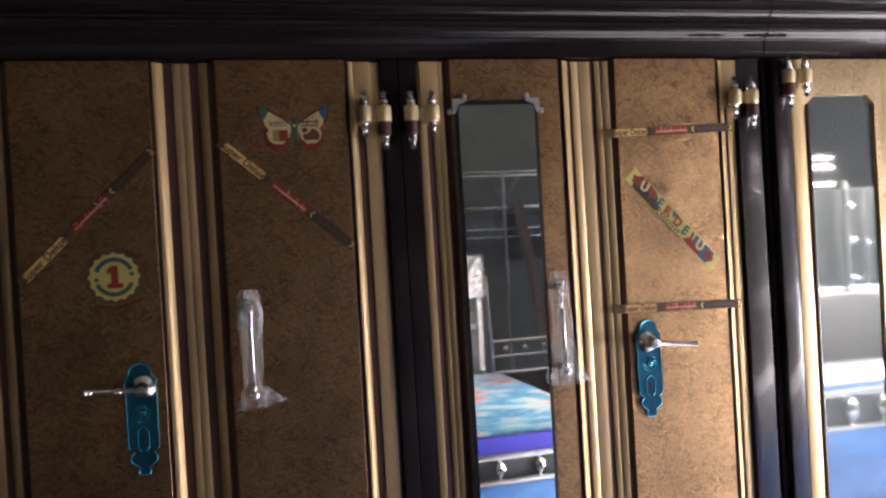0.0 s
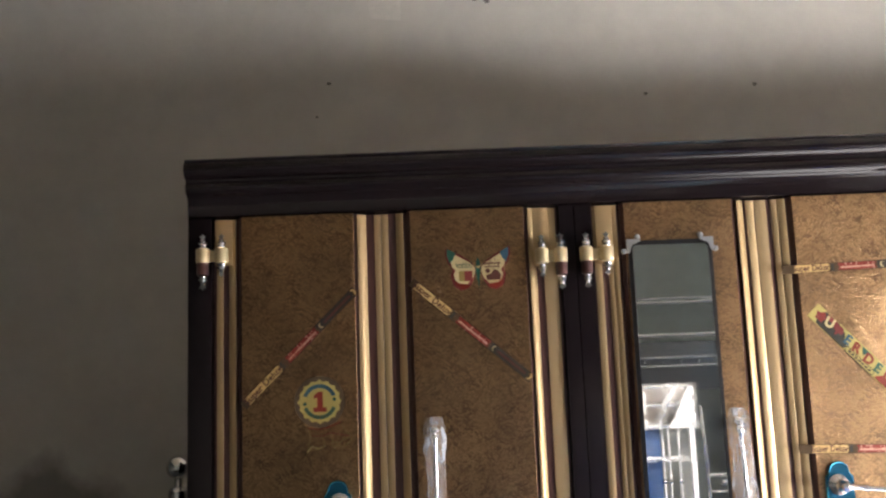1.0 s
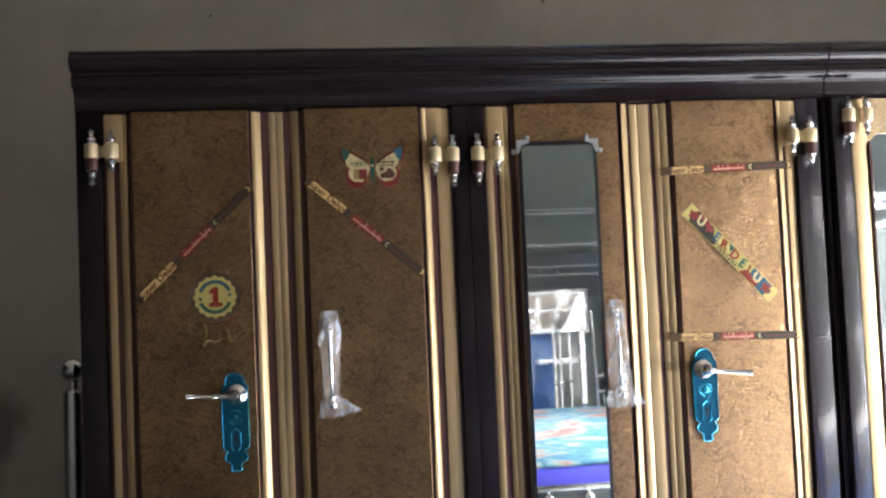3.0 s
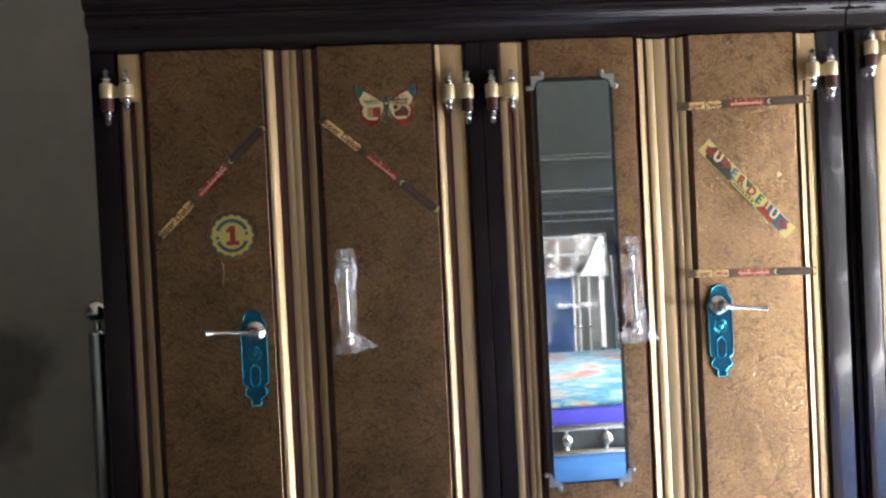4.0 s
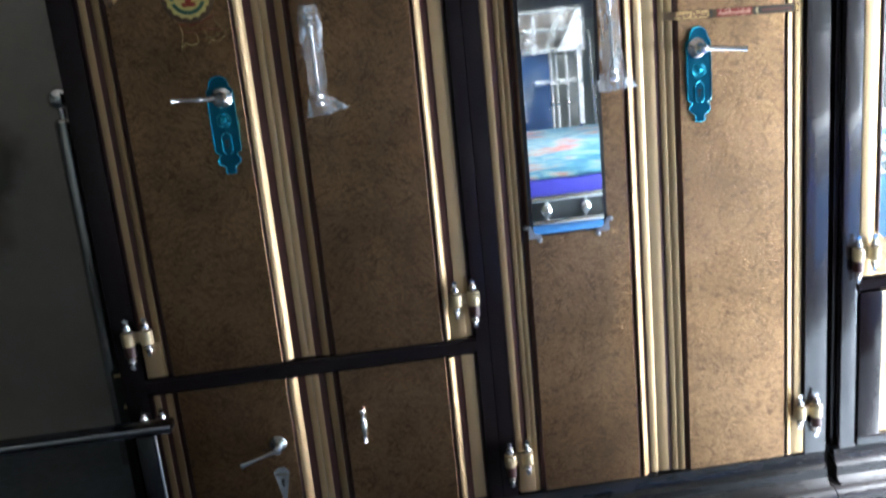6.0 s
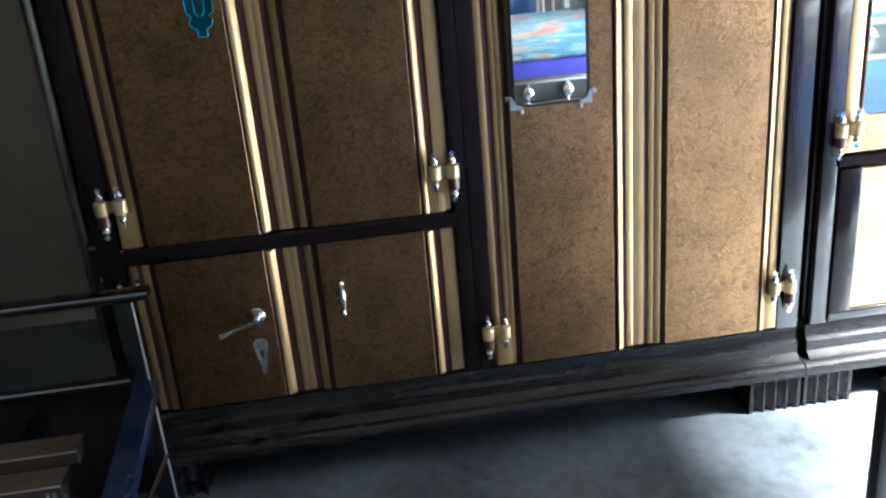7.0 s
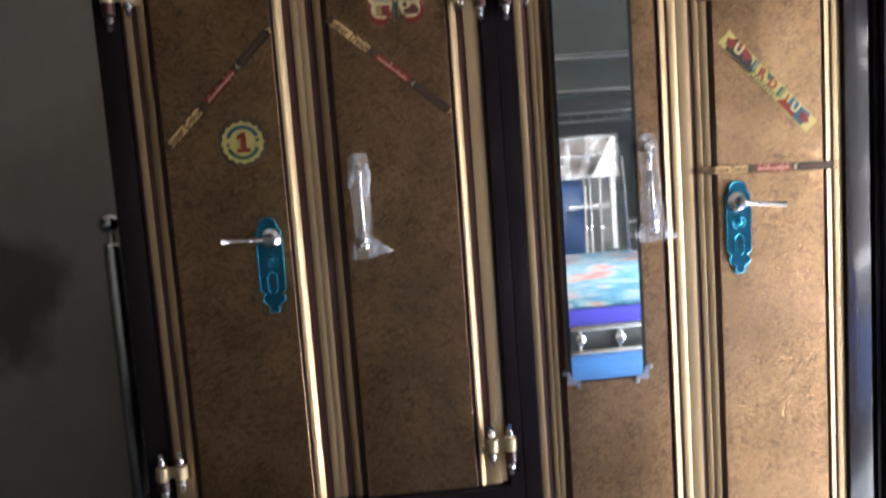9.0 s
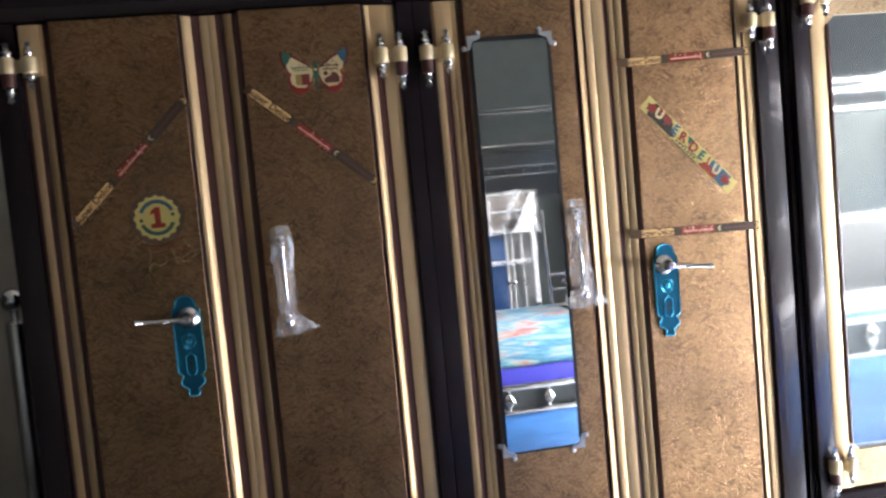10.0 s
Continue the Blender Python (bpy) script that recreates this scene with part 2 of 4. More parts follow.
# same paint as BLACK, with the right side's daylight sheen built in
LIT_BLACK = material("lit_black_paint", (0.018, 0.0135, 0.0150), 0.17, vary=0.2, scale=5, bump=0.05, bump_scale=22, coat=0.7, spec=0.9)
CORNICE = material("brown_black_gloss_paint", (0.0105, 0.0066, 0.0074), 0.13, vary=0.2, scale=5, rough_vary=0.05, bump=0.010, bump_scale=14, coat=0.10, spec=0.30)
PLINTH = material("black_plinth_paint", (0.0110, 0.0095, 0.0098), 0.27, vary=0.16, scale=4, stretch=(0.5, 1, 3), rough_vary=0.06, bump=0.04, bump_scale=18, coat=0.1, spec=0.42)
# light caught along the bench's edges, painted in as a pale colour
LIT_EDGE = material("bright_lit_edge", (0.42, 0.43, 0.46), 0.4, 0.3, vary=0.1, scale=30)
CHROME = material("chrome", (0.78, 0.78, 0.79), 0.12, 1.0, vary=0.05, scale=30)
CLIP = material("silver_clip", (0.46, 0.46, 0.47), 0.32, 0.7, vary=0.12, scale=40)
STEEL = material("bright_steel", (0.62, 0.62, 0.63), 0.24, 1.0, vary=0.08, scale=30)
CREAM = material("cream_gold_paint", (0.60, 0.47, 0.27), 0.3, 0.2, vary=0.05)
BLUE_PLATE = material("blue_anodised", (0.010, 0.098, 0.165), 0.30, 0.7, vary=0.12, scale=40)
# plate blue made lighter to paint the light on raised edges
BLUE_LIT_EDGE = material("blue_anodised_lit_edge", (0.030, 0.27, 0.40), 0.27, 0.8, vary=0.1, scale=40)
MIRROR = material("mirror_silver", (0.86, 0.90, 0.89), 0.02, 0.97)
GLASS_MIRROR = material("tinted_mirror", (0.70, 0.75, 0.74), 0.04, 0.90)
RUBBER = material("black_rim", (0.012, 0.011, 0.012), 0.35, vary=0.1)
WALL = stained_plaster("grey_plaster")
# darkened so that the unseen walls throw little light back
DARK_PLASTER = material("dark_grey_green_plaster", (0.095, 0.100, 0.090), 0.85, vary=0.12, scale=1.5, bump=0.2, bump_scale=60)
FLOOR = material("cement_floor", (0.092, 0.104, 0.114), 0.42, vary=0.65, scale=3.0, bump=0.05, bump_scale=30, rough_vary=0.1)
EARTH = material("pale_ground", (0.20, 0.185, 0.16), 0.9, vary=0.2, scale=1.2, bump=0.3)
BLUE_PAINT = material("navy_gloss_paint", (0.005, 0.0065, 0.012), 0.2, vary=0.15, coat=0.2, bump=0.02, bump_scale=20)
ARM_BLUE = material("navy_arm_paint", (0.009, 0.015, 0.050), 0.2, vary=0.2, coat=0.3)
BED_BLUE = material("bright_blue_paint", (0.07, 0.23, 0.60), 0.25, vary=0.35, scale=3, stretch=(0.4, 1, 2.5), coat=0.3)
NAVY_BOARD = material("deep_blue_paint", (0.012, 0.034, 0.100), 0.18, vary=0.2, coat=0.4)
VIOLET = material("violet_blue_cloth", (0.060, 0.055, 0.60), 0.6, vary=0.12, scale=14)
TICKING = mattress_cloth("printed_ticking")
PALE_CLOTH = material("pale_cloth", (0.28, 0.29, 0.29), 0.55, vary=0.08, scale=10)
WALNUT = material("walnut_veneer", (0.060, 0.043, 0.033), 0.3, vary=0.25, scale=9, stretch=(0.2, 3, 3))
BROWN_SEAT = material("brown_vinyl", (0.10, 0.060, 0.055), 0.45, vary=0.12, bump=0.1)
DARK_TUBE = material("dark_steel_tube", (0.075, 0.070, 0.070), 0.35, 0.3, vary=0.1)
FILM = film_plastic("clear_film", 0.07, 0.50, 45)
FILM_THIN = film_plastic("thin_film", 0.06, 0.50, 15)
FILM_FAINT = film_plastic("faint_film", 0.0, 0.20, 9)
FILM_PALE = film_plastic("pale_film", 0.25, 0.75, 18)
FILM_MILKY = film_plastic("milky_film", 0.62, 0.95)
# chrome head bars' bright reflection, painted in as a white base colour
BAR_GLINT = material("painted_bar_glint", (0.55, 0.56, 0.57), 0.3, vary=0.06)
CARD = material("dark_carton", (0.020, 0.022, 0.022), 0.8, vary=0.3)
P_YELLOW = material("print_cream", (0.58, 0.37, 0.14), 0.5, vary=0.05, spec=0.22)
P_LEMON = material("print_lemon", (0.42, 0.330, 0.10), 0.5, vary=0.05, spec=0.22)
P_RED = material("print_red", (0.185, 0.021, 0.010), 0.5, vary=0.06, spec=0.22)
P_GREEN = material("print_green", (0.026, 0.085, 0.055), 0.5, vary=0.06, spec=0.22)
P_BLUE = material("print_blue", (0.030, 0.080, 0.112), 0.5, vary=0.06, spec=0.22)
P_MAROON = material("print_maroon", (0.17, 0.030, 0.024), 0.5, vary=0.06, spec=0.22)
P_DARK = material("print_dark_brown", (0.085, 0.030, 0.020), 0.5, vary=0.06, spec=0.22)
P_PINK = material("print_pink", (0.55, 0.30, 0.22), 0.5, vary=0.05, spec=0.22)
P_OLIVE = material("print_olive", (0.25, 0.175, 0.055), 0.5, vary=0.06, spec=0.22)
P_WHITE = material("print_white", (0.50, 0.39, 0.20), 0.5, vary=0.04, spec=0.22)
P_TAIL = material("print_dark_green", (0.032, 0.027, 0.018), 0.5, vary=0.1, spec=0.22)
P_CLEAR = material("sticker_film", (0.085, 0.052, 0.028), 0.22, vary=0.08, spec=0.6)

# ---- mesh helpers ----


def mesh_object(name, bm, mats, parent=None, smooth=False):
    me = bpy.data.meshes.new(name)
    bmesh.ops.recalc_face_normals(bm, faces=bm.faces)
    bm.to_mesh(me)
    bm.free()
    for m in (mats if isinstance(mats, (list, tuple)) else [mats]):
        me.materials.append(m)
    if smooth:
        me.polygons.foreach_set("use_smooth", [True] * len(me.polygons))
        me.set_sharp_from_angle(angle=radians(38))
    ob = new(name, me)
    ob.parent = parent
    return ob


def part(name, bm, mats, parent, label="", smooth=True):
    ob = mesh_object(name, bm, mats, parent, smooth)
    if label:
        tagged(ob, label)
    return ob


def thing(name, label, category, group="", kind=""):
    return tagged(new(name), label, category, group, kind)


def box(bm, x0, x1, y0, y1, z0, z1, bevel=0.0, mat=0, seg=2):
    r = bmesh.ops.create_cube(bm, size=1)
    vs = r["verts"]
    for v in vs:
        v.co = (x0 + (v.co.x + 0.5) * (x1 - x0), y0 + (v.co.y + 0.5) * (y1 - y0), z0 + (v.co.z + 0.5) * (z1 - z0))
    faces = {f for v in vs for f in v.link_faces}
    for f in faces:
        f.material_index = mat
    if bevel:
        edges = list({e for v in vs for e in v.link_edges})
        r = bmesh.ops.bevel(bm, geom=edges, offset=bevel, segments=seg, affect="EDGES", profile=0.5)
        for f in r["faces"]:
            f.material_index = mat
    return bm


def a_box(*a, **k):
    return box(bmesh.new(), *a, **k)


def extrude_profile(bm, pts, z0, z1, axis="z", mat=0, closed=True):
    """A closed outline swept straight: points (x, y) along z, (y, z) along x or (x, z) along y."""
    def place(p, s):
        return {"z": (p[0], p[1], s), "x": (s, p[0], p[1]), "y": (p[0], s, p[1])}[axis]
    a = [bm.verts.new(place(p, z0)) for p in pts]
    b = [bm.verts.new(place(p, z1)) for p in pts]
    n = len(pts)
    for i in range(n):
        f = bm.faces.new((a[i], a[(i + 1) % n], b[(i + 1) % n], b[i]))
        f.material_index = mat
    for ring in (a, b):
        bm.faces.new(ring).material_index = mat
    return bm


def lathe(bm, profile, m=Matrix(), n=20, mat=0):
    """Turns (radius, height) pairs about the local z axis."""
    rings = []
    for r, h in profile:
        rings.append([bm.verts.new(m @ Vector((max(r, 1e-5) * math.cos(2 * math.pi * k / n), max(r, 1e-5) * math.sin(2 * math.pi * k / n), h))) for k in range(n)])
    for a, b in zip(rings, rings[1:]):
        for k in range(n):
            bm.faces.new((a[k], a[(k + 1) % n], b[(k + 1) % n], b[k])).material_index = mat
    for ring in (rings[0], rings[-1]):
        bm.faces.new(ring).material_index = mat
    return bm


def tube(bm, a, b, r, n=14, mat=0):
    a, b = Vector(a), Vector(b)
    m = Matrix.Translation(a) @ (b - a).to_track_quat("Z", "Y").to_matrix().to_4x4()
    return lathe(bm, [(r, 0), (r, (b - a).length)], m, n, mat)


def ball(bm, c, r, mat=0, n=16):
    return lathe(bm, [(r * math.sin(math.pi * k / 10), -r * math.cos(math.pi * k / 10)) for k in range(11)], Matrix.Translation(c), n, mat)


def flat(bm, pts, y=0.0, thick=0.0004, mat=0):
    """A thin sheet with the outline pts (x, z), its face at y towards -y."""
    return extrude_profile(bm, pts, y, y + thick, "y", mat)


def rect(x0, x1, z0, z1):
    return [(x0, z0), (x1, z0), (x1, z1), (x0, z1)]


def circle(x, z, r, n=32, a0=0, a1=360):
    return [(x + r * math.cos(radians(a0 + (a1 - a0) * k / n)), z + r * math.sin(radians(a0 + (a1 - a0) * k / n))) for k in range(n + (a1 - a0 < 360))]


def arc_band(x, z, r0, r1, a0, a1, n=16):
    return circle(x, z, r1, n, a0, a1) + circle(x, z, r0, n, a0, a1)[::-1]


def lettering(bm, words, size, m, mat=0, thick=0.0002, bold=0.0, spread=1.0):
    """Words as filled mesh in the built-in font, centred, standing in the xz plane before m is applied."""
    cu = bpy.data.curves.new("words", "FONT")
    cu.body, cu.size, cu.extrude, cu.offset, cu.space_character = words, size, thick, bold, spread
    cu.align_x, cu.align_y = "CENTER", "CENTER"
    cu.resolution_u = 3
    ob = bpy.data.objects.new("words", cu)
    scene.collection.objects.link(ob)
    dg = bpy.context.evaluated_depsgraph_get()
    me = bpy.data.meshes.new_from_object(ob.evaluated_get(dg))
    first = len(bm.faces)
    me.transform(m @ pose(0, 0, 0, 90, 0, 0))
    bm.from_mesh(me)
    bm.faces.ensure_lookup_table()
    for f in bm.faces[first:]:
        f.material_index = mat
    bpy.data.objects.remove(ob)
    bpy.data.meshes.remove(me)
    bpy.data.curves.remove(cu)
    return bm

# ---- the room ----
X0, X1, Y0, Y1, TOP = -3.2, 4.7, -5.6, 1.15, 3.5


def setting(name, bm, mat, label, category):
    return tagged(mesh_object(name, bm, mat), label, category, kind="structure")


SOUTH_PAINT = material("grey_green_wall_paint", (0.225, 0.245, 0.222), 0.7, vary=0.14, scale=1.3, bump=0.15, bump_scale=50)
# unseen ceiling's colour, raised to reflect light onto wall and door tops
BOUNCE_WASH = material("pale_bounce_wash", (0.80, 0.70, 0.58), 0.85, vary=0.1, scale=1.5, bump=0.15, bump_scale=50)
setting("floor", a_box(X0 - 0.2, 4.9, Y0 - 0.2, Y1 + 0.2, -0.15, 0.0), FLOOR, "worn grey cement floor with pale blotches", "floor")
wall = bmesh.new()
box(wall, X0 - 0.2, X1 + 0.2, Y1, Y1 + 0.2, 0, TOP)
setting("wall_north", wall, WALL, "bare grey plaster wall with small pits and a damp stain", "wall")
setting("wall_south", a_box(X0 - 0.2, 4.9, Y0 - 0.2, Y0, 0, TOP), SOUTH_PAINT, "grey green plaster wall", "wall")
setting("wall_west", a_box(X0 - 0.2, X0, Y0, Y1, 0, TOP), DARK_PLASTER, "unseen grey plaster wall, darkened to cut fill light", "wall")
wall = bmesh.new()
OPEN_Y0, OPEN_Y1, OPEN_Z = -2.80, -0.10, 2.85
box(wall, X1, X1 + 0.15, Y0, OPEN_Y0, 0, TOP)
box(wall, X1, X1 + 0.15, OPEN_Y1, Y1, 0, TOP)
box(wall, X1, X1 + 0.15, OPEN_Y0, OPEN_Y1, OPEN_Z, TOP)
setting("wall_east", wall, DARK_PLASTER, "grey plaster wall with a tall open doorway", "wall")
# unseen partition, added
setting("partition", a_box(2.11, 4.68, 0.08, 0.45, 0, 1.96), DARK_PLASTER, "unseen low plain plaster partition added beside the cabinet", "partition wall")
roof = a_box(X0 - 0.2, X1 + 0.15, Y0 - 0.2, Y1 + 0.2, TOP, TOP + 0.15)
setting("ceiling", roof, BOUNCE_WASH, "plain unseen ceiling, washed pale to bounce light", "ceiling")
setting("ground", a_box(-60, 60, -60, 60, -0.30, -0.16), EARTH, "pale dusty ground outside the shop", "ground")

# unseen wall, added; it closes off the low sky
setting("backdrop", a_box(11.0, 11.3, -14, 10, -0.16, 5.0), DARK_PLASTER, "unseen shaded grey wall added across the street", "backdrop wall")

# small chips and nail holes in the plaster
chips = bmesh.new()
for cx, cz, r in ((0.165, 2.55, 0.006), (1.30, 2.468, 0.005), (1.693, 2.489, 0.007), (0.12, 2.427, 0.004), (0.745, 2.842, 0.008), (0.70, 2.85, 0.006), (2.35, 2.52, 0.006)):
    flat(chips, [(cx + r * 1.5 * math.cos(a) * random.uniform(0.6, 1.2), cz + r * math.sin(a) * random.uniform(0.6, 1.3)) for a in [k * math.pi / 4 for k in range(8)]], Y1 - 0.003, 0.005)
tagged(mesh_object("wall_chips", chips, material("plaster_chip", (0.12, 0.108, 0.094), 0.9, vary=0.2)), "small dark chips in the plaster", "wall chip", kind="structure")
patch = bmesh.new()
flat(patch, [(0.32, 2.79), (0.43, 2.78), (0.44, 2.99), (0.30, 3.0)], Y1 - 0.002, 0.003)
tagged(mesh_object("plaster_patch", patch, material("pale_plaster", (0.44, 0.41, 0.365), 0.8, vary=0.1)), "paler square plaster patch on the wall", "wall patch", kind="structure")

# ---- the wardrobe ----
DEPTH = 0.5


def bulged(x0, x1, back, front, bulge, n=8):
    """Outline (x, y) of a bar whose front swells towards -y."""
    pts = [(x0, back), (x1, back)]
    for k in range(n + 1):
        u = 1 - k / n
        pts.append((x0 + (x1 - x0) * u, front - bulge * (1 - (2 * u - 1) ** 2)))
    return pts


def rib(x0, x1, yl, yr, bulge, base=0.024, n=8):
    pts = [(x0, base), (x1, base)]
    for k in range(n + 1):
        u = 1 - k / n
        pts.append((x0 + (x1 - x0) * u, yl + (yr - yl) * u - bulge * (1 - (2 * u - 1) ** 2)))
    return pts


def door(parent, x0, x1, z0, z1, ribs, panel, mat=LAMINATE, label="brown laminate door with gold edge ribs"):
    """A leaf: dark pressed sheet, a raised laminate panel and gold ribs down both sides."""
    d = part("door", a_box(x0, x1, 0.0152, 0.034, z0, z1), GROOVE, parent, label, smooth=False)
    p0, p1 = panel
    pts = [(p0, 0.02), (p1, 0.02), (p1, 0.0008), (p1 - 0.0008, 0.0), (p0 + 0.0008, 0.0), (p0, 0.0008)]
    for e0, e1, el, er in ((p0 - 0.007, p0 - 0.0003, 0.009, 0.0012), (p1 + 0.0003, p1 + 0.007, 0.0012, 0.009)):
        part("bead", extrude_profile(bmesh.new(), rib(e0, e1, el, er, 0.0003, 0.018, 3), z0 + 0.001, z1 + 0.001), GROOVE, d, smooth=False)
    part("panel", extrude_profile(bmesh.new(), pts, z0 + 0.001, z1 + 0.002), mat, d, smooth=False)
    for r0, r1, yl, yr, b in ribs:
        part("gold_rib", extrude_profile(bmesh.new(), rib(r0, r1, yl, yr, b, 0.02), z0 + 0.0015, z1 - 0.0015), GOLD, d)
    return d


def finial(bm, x, y, z, up, s=1.12):
    """A turned bud with a small star point."""
    prof = [(0.0075, 0), (0.0088, 0.003), (0.0062, 0.006), (0.0088, 0.009), (0.0086, 0.012), (0.0040, 0.0145), (0.0062, 0.016), (0.0050, 0.018), (0.0005, 0.020)]
    m = Matrix.Translation((x, y, z)) @ (Matrix() if up else Matrix.Rotation(math.pi, 4, "X"))
    lathe(bm, [(r * s, h * s) for r, h in prof], m, 10)
    star = []
    for k in range(10):
        r, a = (0.0075 if k % 2 == 0 else 0.0036) * s, math.pi * (0.5 + k / 5)
        star.append((r * math.cos(a), 0.0225 * s + r * math.sin(a)))
    sign = 1 if up else -1
    return flat(bm, [(x + a, z + sign * b) for a, b in star][::sign], y - 0.002, 0.004)


def hinge(parent, xf, xd, top, leaf_to):
    """A pair of barrels: xf the pin on the frame, xd the pin on the leaf; top is the upper point's height."""
    y = -0.014
    zb1, zb0 = top - 0.022, top - 0.052
    bm = bmesh.new()
    for x in (xf, xd):
        lathe(bm, [(0.0135, zb0), (0.0145, zb0 + 0.002), (0.0145, zb1 - 0.002), (0.0135, zb1)], Matrix.Translation((x, y, 0)), 18)
    box(bm, min(xf, xd), max(xf, xd), y + 0.004, y + 0.009, zb0 + 0.003, zb1 - 0.003)
    h = part("hinge", bm, CREAM, parent, "cream painted barrel hinge with bright star finials")
    if leaf_to:
        lo, hi = sorted((zb0 - 0.004, leaf_to))
        part("hinge_leaf", a_box(xd - 0.019, xd + 0.019, 0.004, 0.02, lo, hi, 0.0015), GOLD, h)
    part("finial", finial(bmesh.new(), xf, y, zb1, True), CHROME, h)
    part("finial", finial(bmesh.new(), xd, y, zb1, True), CHROME, h)
    part("finial", finial(bmesh.new(), xd, y, zb0, False), CHROME, h)
    part("sleeve", lathe(bmesh.new(), [(0.0125, zb0 - 0.026), (0.0125, zb0)], Matrix.Translation((xf, y, 0)), 18), GROOVE, h, "dark lower barrel")
    part("finial", finial(bmesh.new(), xf, y, zb0 - 0.026, False), CHROME, h)
    return h


CORNICE_LINE = [(DEPTH, 1.853), (0.012, 1.853), (0.004, 1.858), (0.002, 1.895), (-0.004, 1.902), (-0.012, 1.906), (-0.017, 1.914), (-0.017, 1.924),
                (-0.012, 1.932), (-0.013, 1.936), (-0.022, 1.940), (-0.030, 1.948), (-0.033, 1.958), (-0.030, 1.968), (-0.024, 1.973), (-0.026, 1.978), (-0.022, 1.981), (DEPTH, 1.981)]
BASE_LINE = [(DEPTH, 0.092), (-0.040, 0.092), (-0.050, 0.098), (-0.052, 0.112), (-0.046, 0.124), (-0.030, 0.132), (DEPTH, 0.132)]
STEP_LINE = [(DEPTH, 0.1321), (-0.0295, 0.1321), (-0.022, 0.142), (-0.012, 0.150), (-0.012, 0.176), (-0.004, 0.182), (0.000, 0.190), (0.004, 0.214), (0.012, 0.217), (DEPTH, 0.217)]



def fluted_foot(parent, x0, x1):
    pts = [(x1, 0.10), (x0, 0.10), (x0, -0.038)]
    n = 4
    w = (x1 - x0 - 0.012) / n
    for k in range(n):
        a = x0 + 0.006 + k * w
        pts += [(a + 0.002, -0.038)] + [(a + 0.002 + (w - 0.004) * j / 6, -0.038 + 0.012 * math.sin(math.pi * j / 6)) for j in range(1, 6)] + [(a + w - 0.002, -0.038)]
    pts += [(x1, -0.038)]
    part("foot", extrude_profile(bmesh.new(), pts, 0.0, 0.092), PLINTH, parent, "fluted block foot")


def swept_bar(name, parent, line, x0, x1, mat, label=""):
    return part(name, extrude_profile(bmesh.new(), line, x0, x1, "x"), mat, parent, label)


wardrobe = thing("wardrobe", "wide steel wardrobe with brown laminate doors, gold ribs and black frame", "wardrobe")
W = 1.68
part("carcass", a_box(0.012, W - 0.012, 0.036, DEPTH, 0.10, 1.96), BLACK, wardrobe, "black painted sheet steel body", smooth=False)
swept_bar("cornice", wardrobe, CORNICE_LINE, -0.001, W + 0.002, CORNICE, "rolled brown black cornice")
swept_bar("base", wardrobe, BASE_LINE, -0.004, W - 0.012, PLINTH, "black plinth")
swept_bar("base_moulding", wardrobe, STEP_LINE, -0.004, W - 0.019, PLINTH)
part("side_post", extrude_profile(bmesh.new(), bulged(0.0, 0.051, 0.2, 0.004, 0.002), 0.217, 1.853), BLACK, wardrobe)
part("centre_post", extrude_profile(bmesh.new(), bulged(0.806, 0.838, 0.04, 0.004, 0.0006), 0.217, 1.853), BLACK, wardrobe)
part("centre_post", extrude_profile(bmesh.new(), bulged(0.840, 0.876, 0.04, 0.004, 0.0006), 0.217, 1.853), BLACK, wardrobe)
part("side_post", extrude_profile(bmesh.new(), bulged(1.609, 1.663, 0.2, 0.002, 0.0012), 0.217, 1.853), LIT_BLACK, wardrobe)
part("side_flange", a_box(1.664, W, 0.060, 0.2, 0.2175, 1.853, 0.003), BLACK, wardrobe)
part("cross_bar", extrude_profile(bmesh.new(), [(0.04, 0.598), (0.004, 0.598), (-0.002, 0.604), (-0.002, 0.632), (0.004, 0.638), (0.04, 0.638)], 0.051, 0.806, "x"), BLACK, wardrobe, "black rail between the upper and lower doors")
for fx0, fx1 in ((0.004, 0.140), (1.528, 1.664)):
    fluted_foot(wardrobe, fx0, fx1)

RIBS1 = [(0.060, 0.074, 0.013, 0.012, 0.001), (0.087, 0.102, 0.011, 0.006, 0.0012), (0.367, 0.386, 0.0, 0.011, 0.003), (0.4035, 0.4180, 0.013, 0.013, 0.001)]
RIBS2 = [(0.4195, 0.4340, 0.013, 0.013, 0.001), (0.451, 0.467, 0.011, 0.005, 0.0012), (0.737, 0.753, 0.0, 0.010, 0.003), (0.769, 0.798, 0.012, 0.013, 0.001)]
RIBS3 = [(0.880, 0.895, 0.013, 0.012, 0.001), (0.909, 0.9195, 0.012, 0.010, 0.001), (0.920, 0.931, 0.009, 0.006, 0.001), (1.192, 1.208, 0.0, 0.010, 0.003), (1.216, 1.2335, 0.012, 0.014, 0.0012)]
RIBS4 = [(1.2355, 1.260, 0.014, 0.013, 0.001), (1.270, 1.283, 0.012, 0.010, 0.001), (1.284, 1.299, 0.009, 0.005, 0.0012), (1.562, 1.577, 0.0, 0.009, 0.003), (1.585, 1.604, 0.011, 0.013, 0.0012)]
ZB, ZT, ZL, ZU = 0.220, 1.851, 0.597, 0.640
d1 = door(wardrobe, 0.054, 0.4185, ZU, ZT, RIBS1, (0.116, 0.360))
d2 = door(wardrobe, 0.419, 0.803, ZU, ZT, RIBS2, (0.482, 0.729))
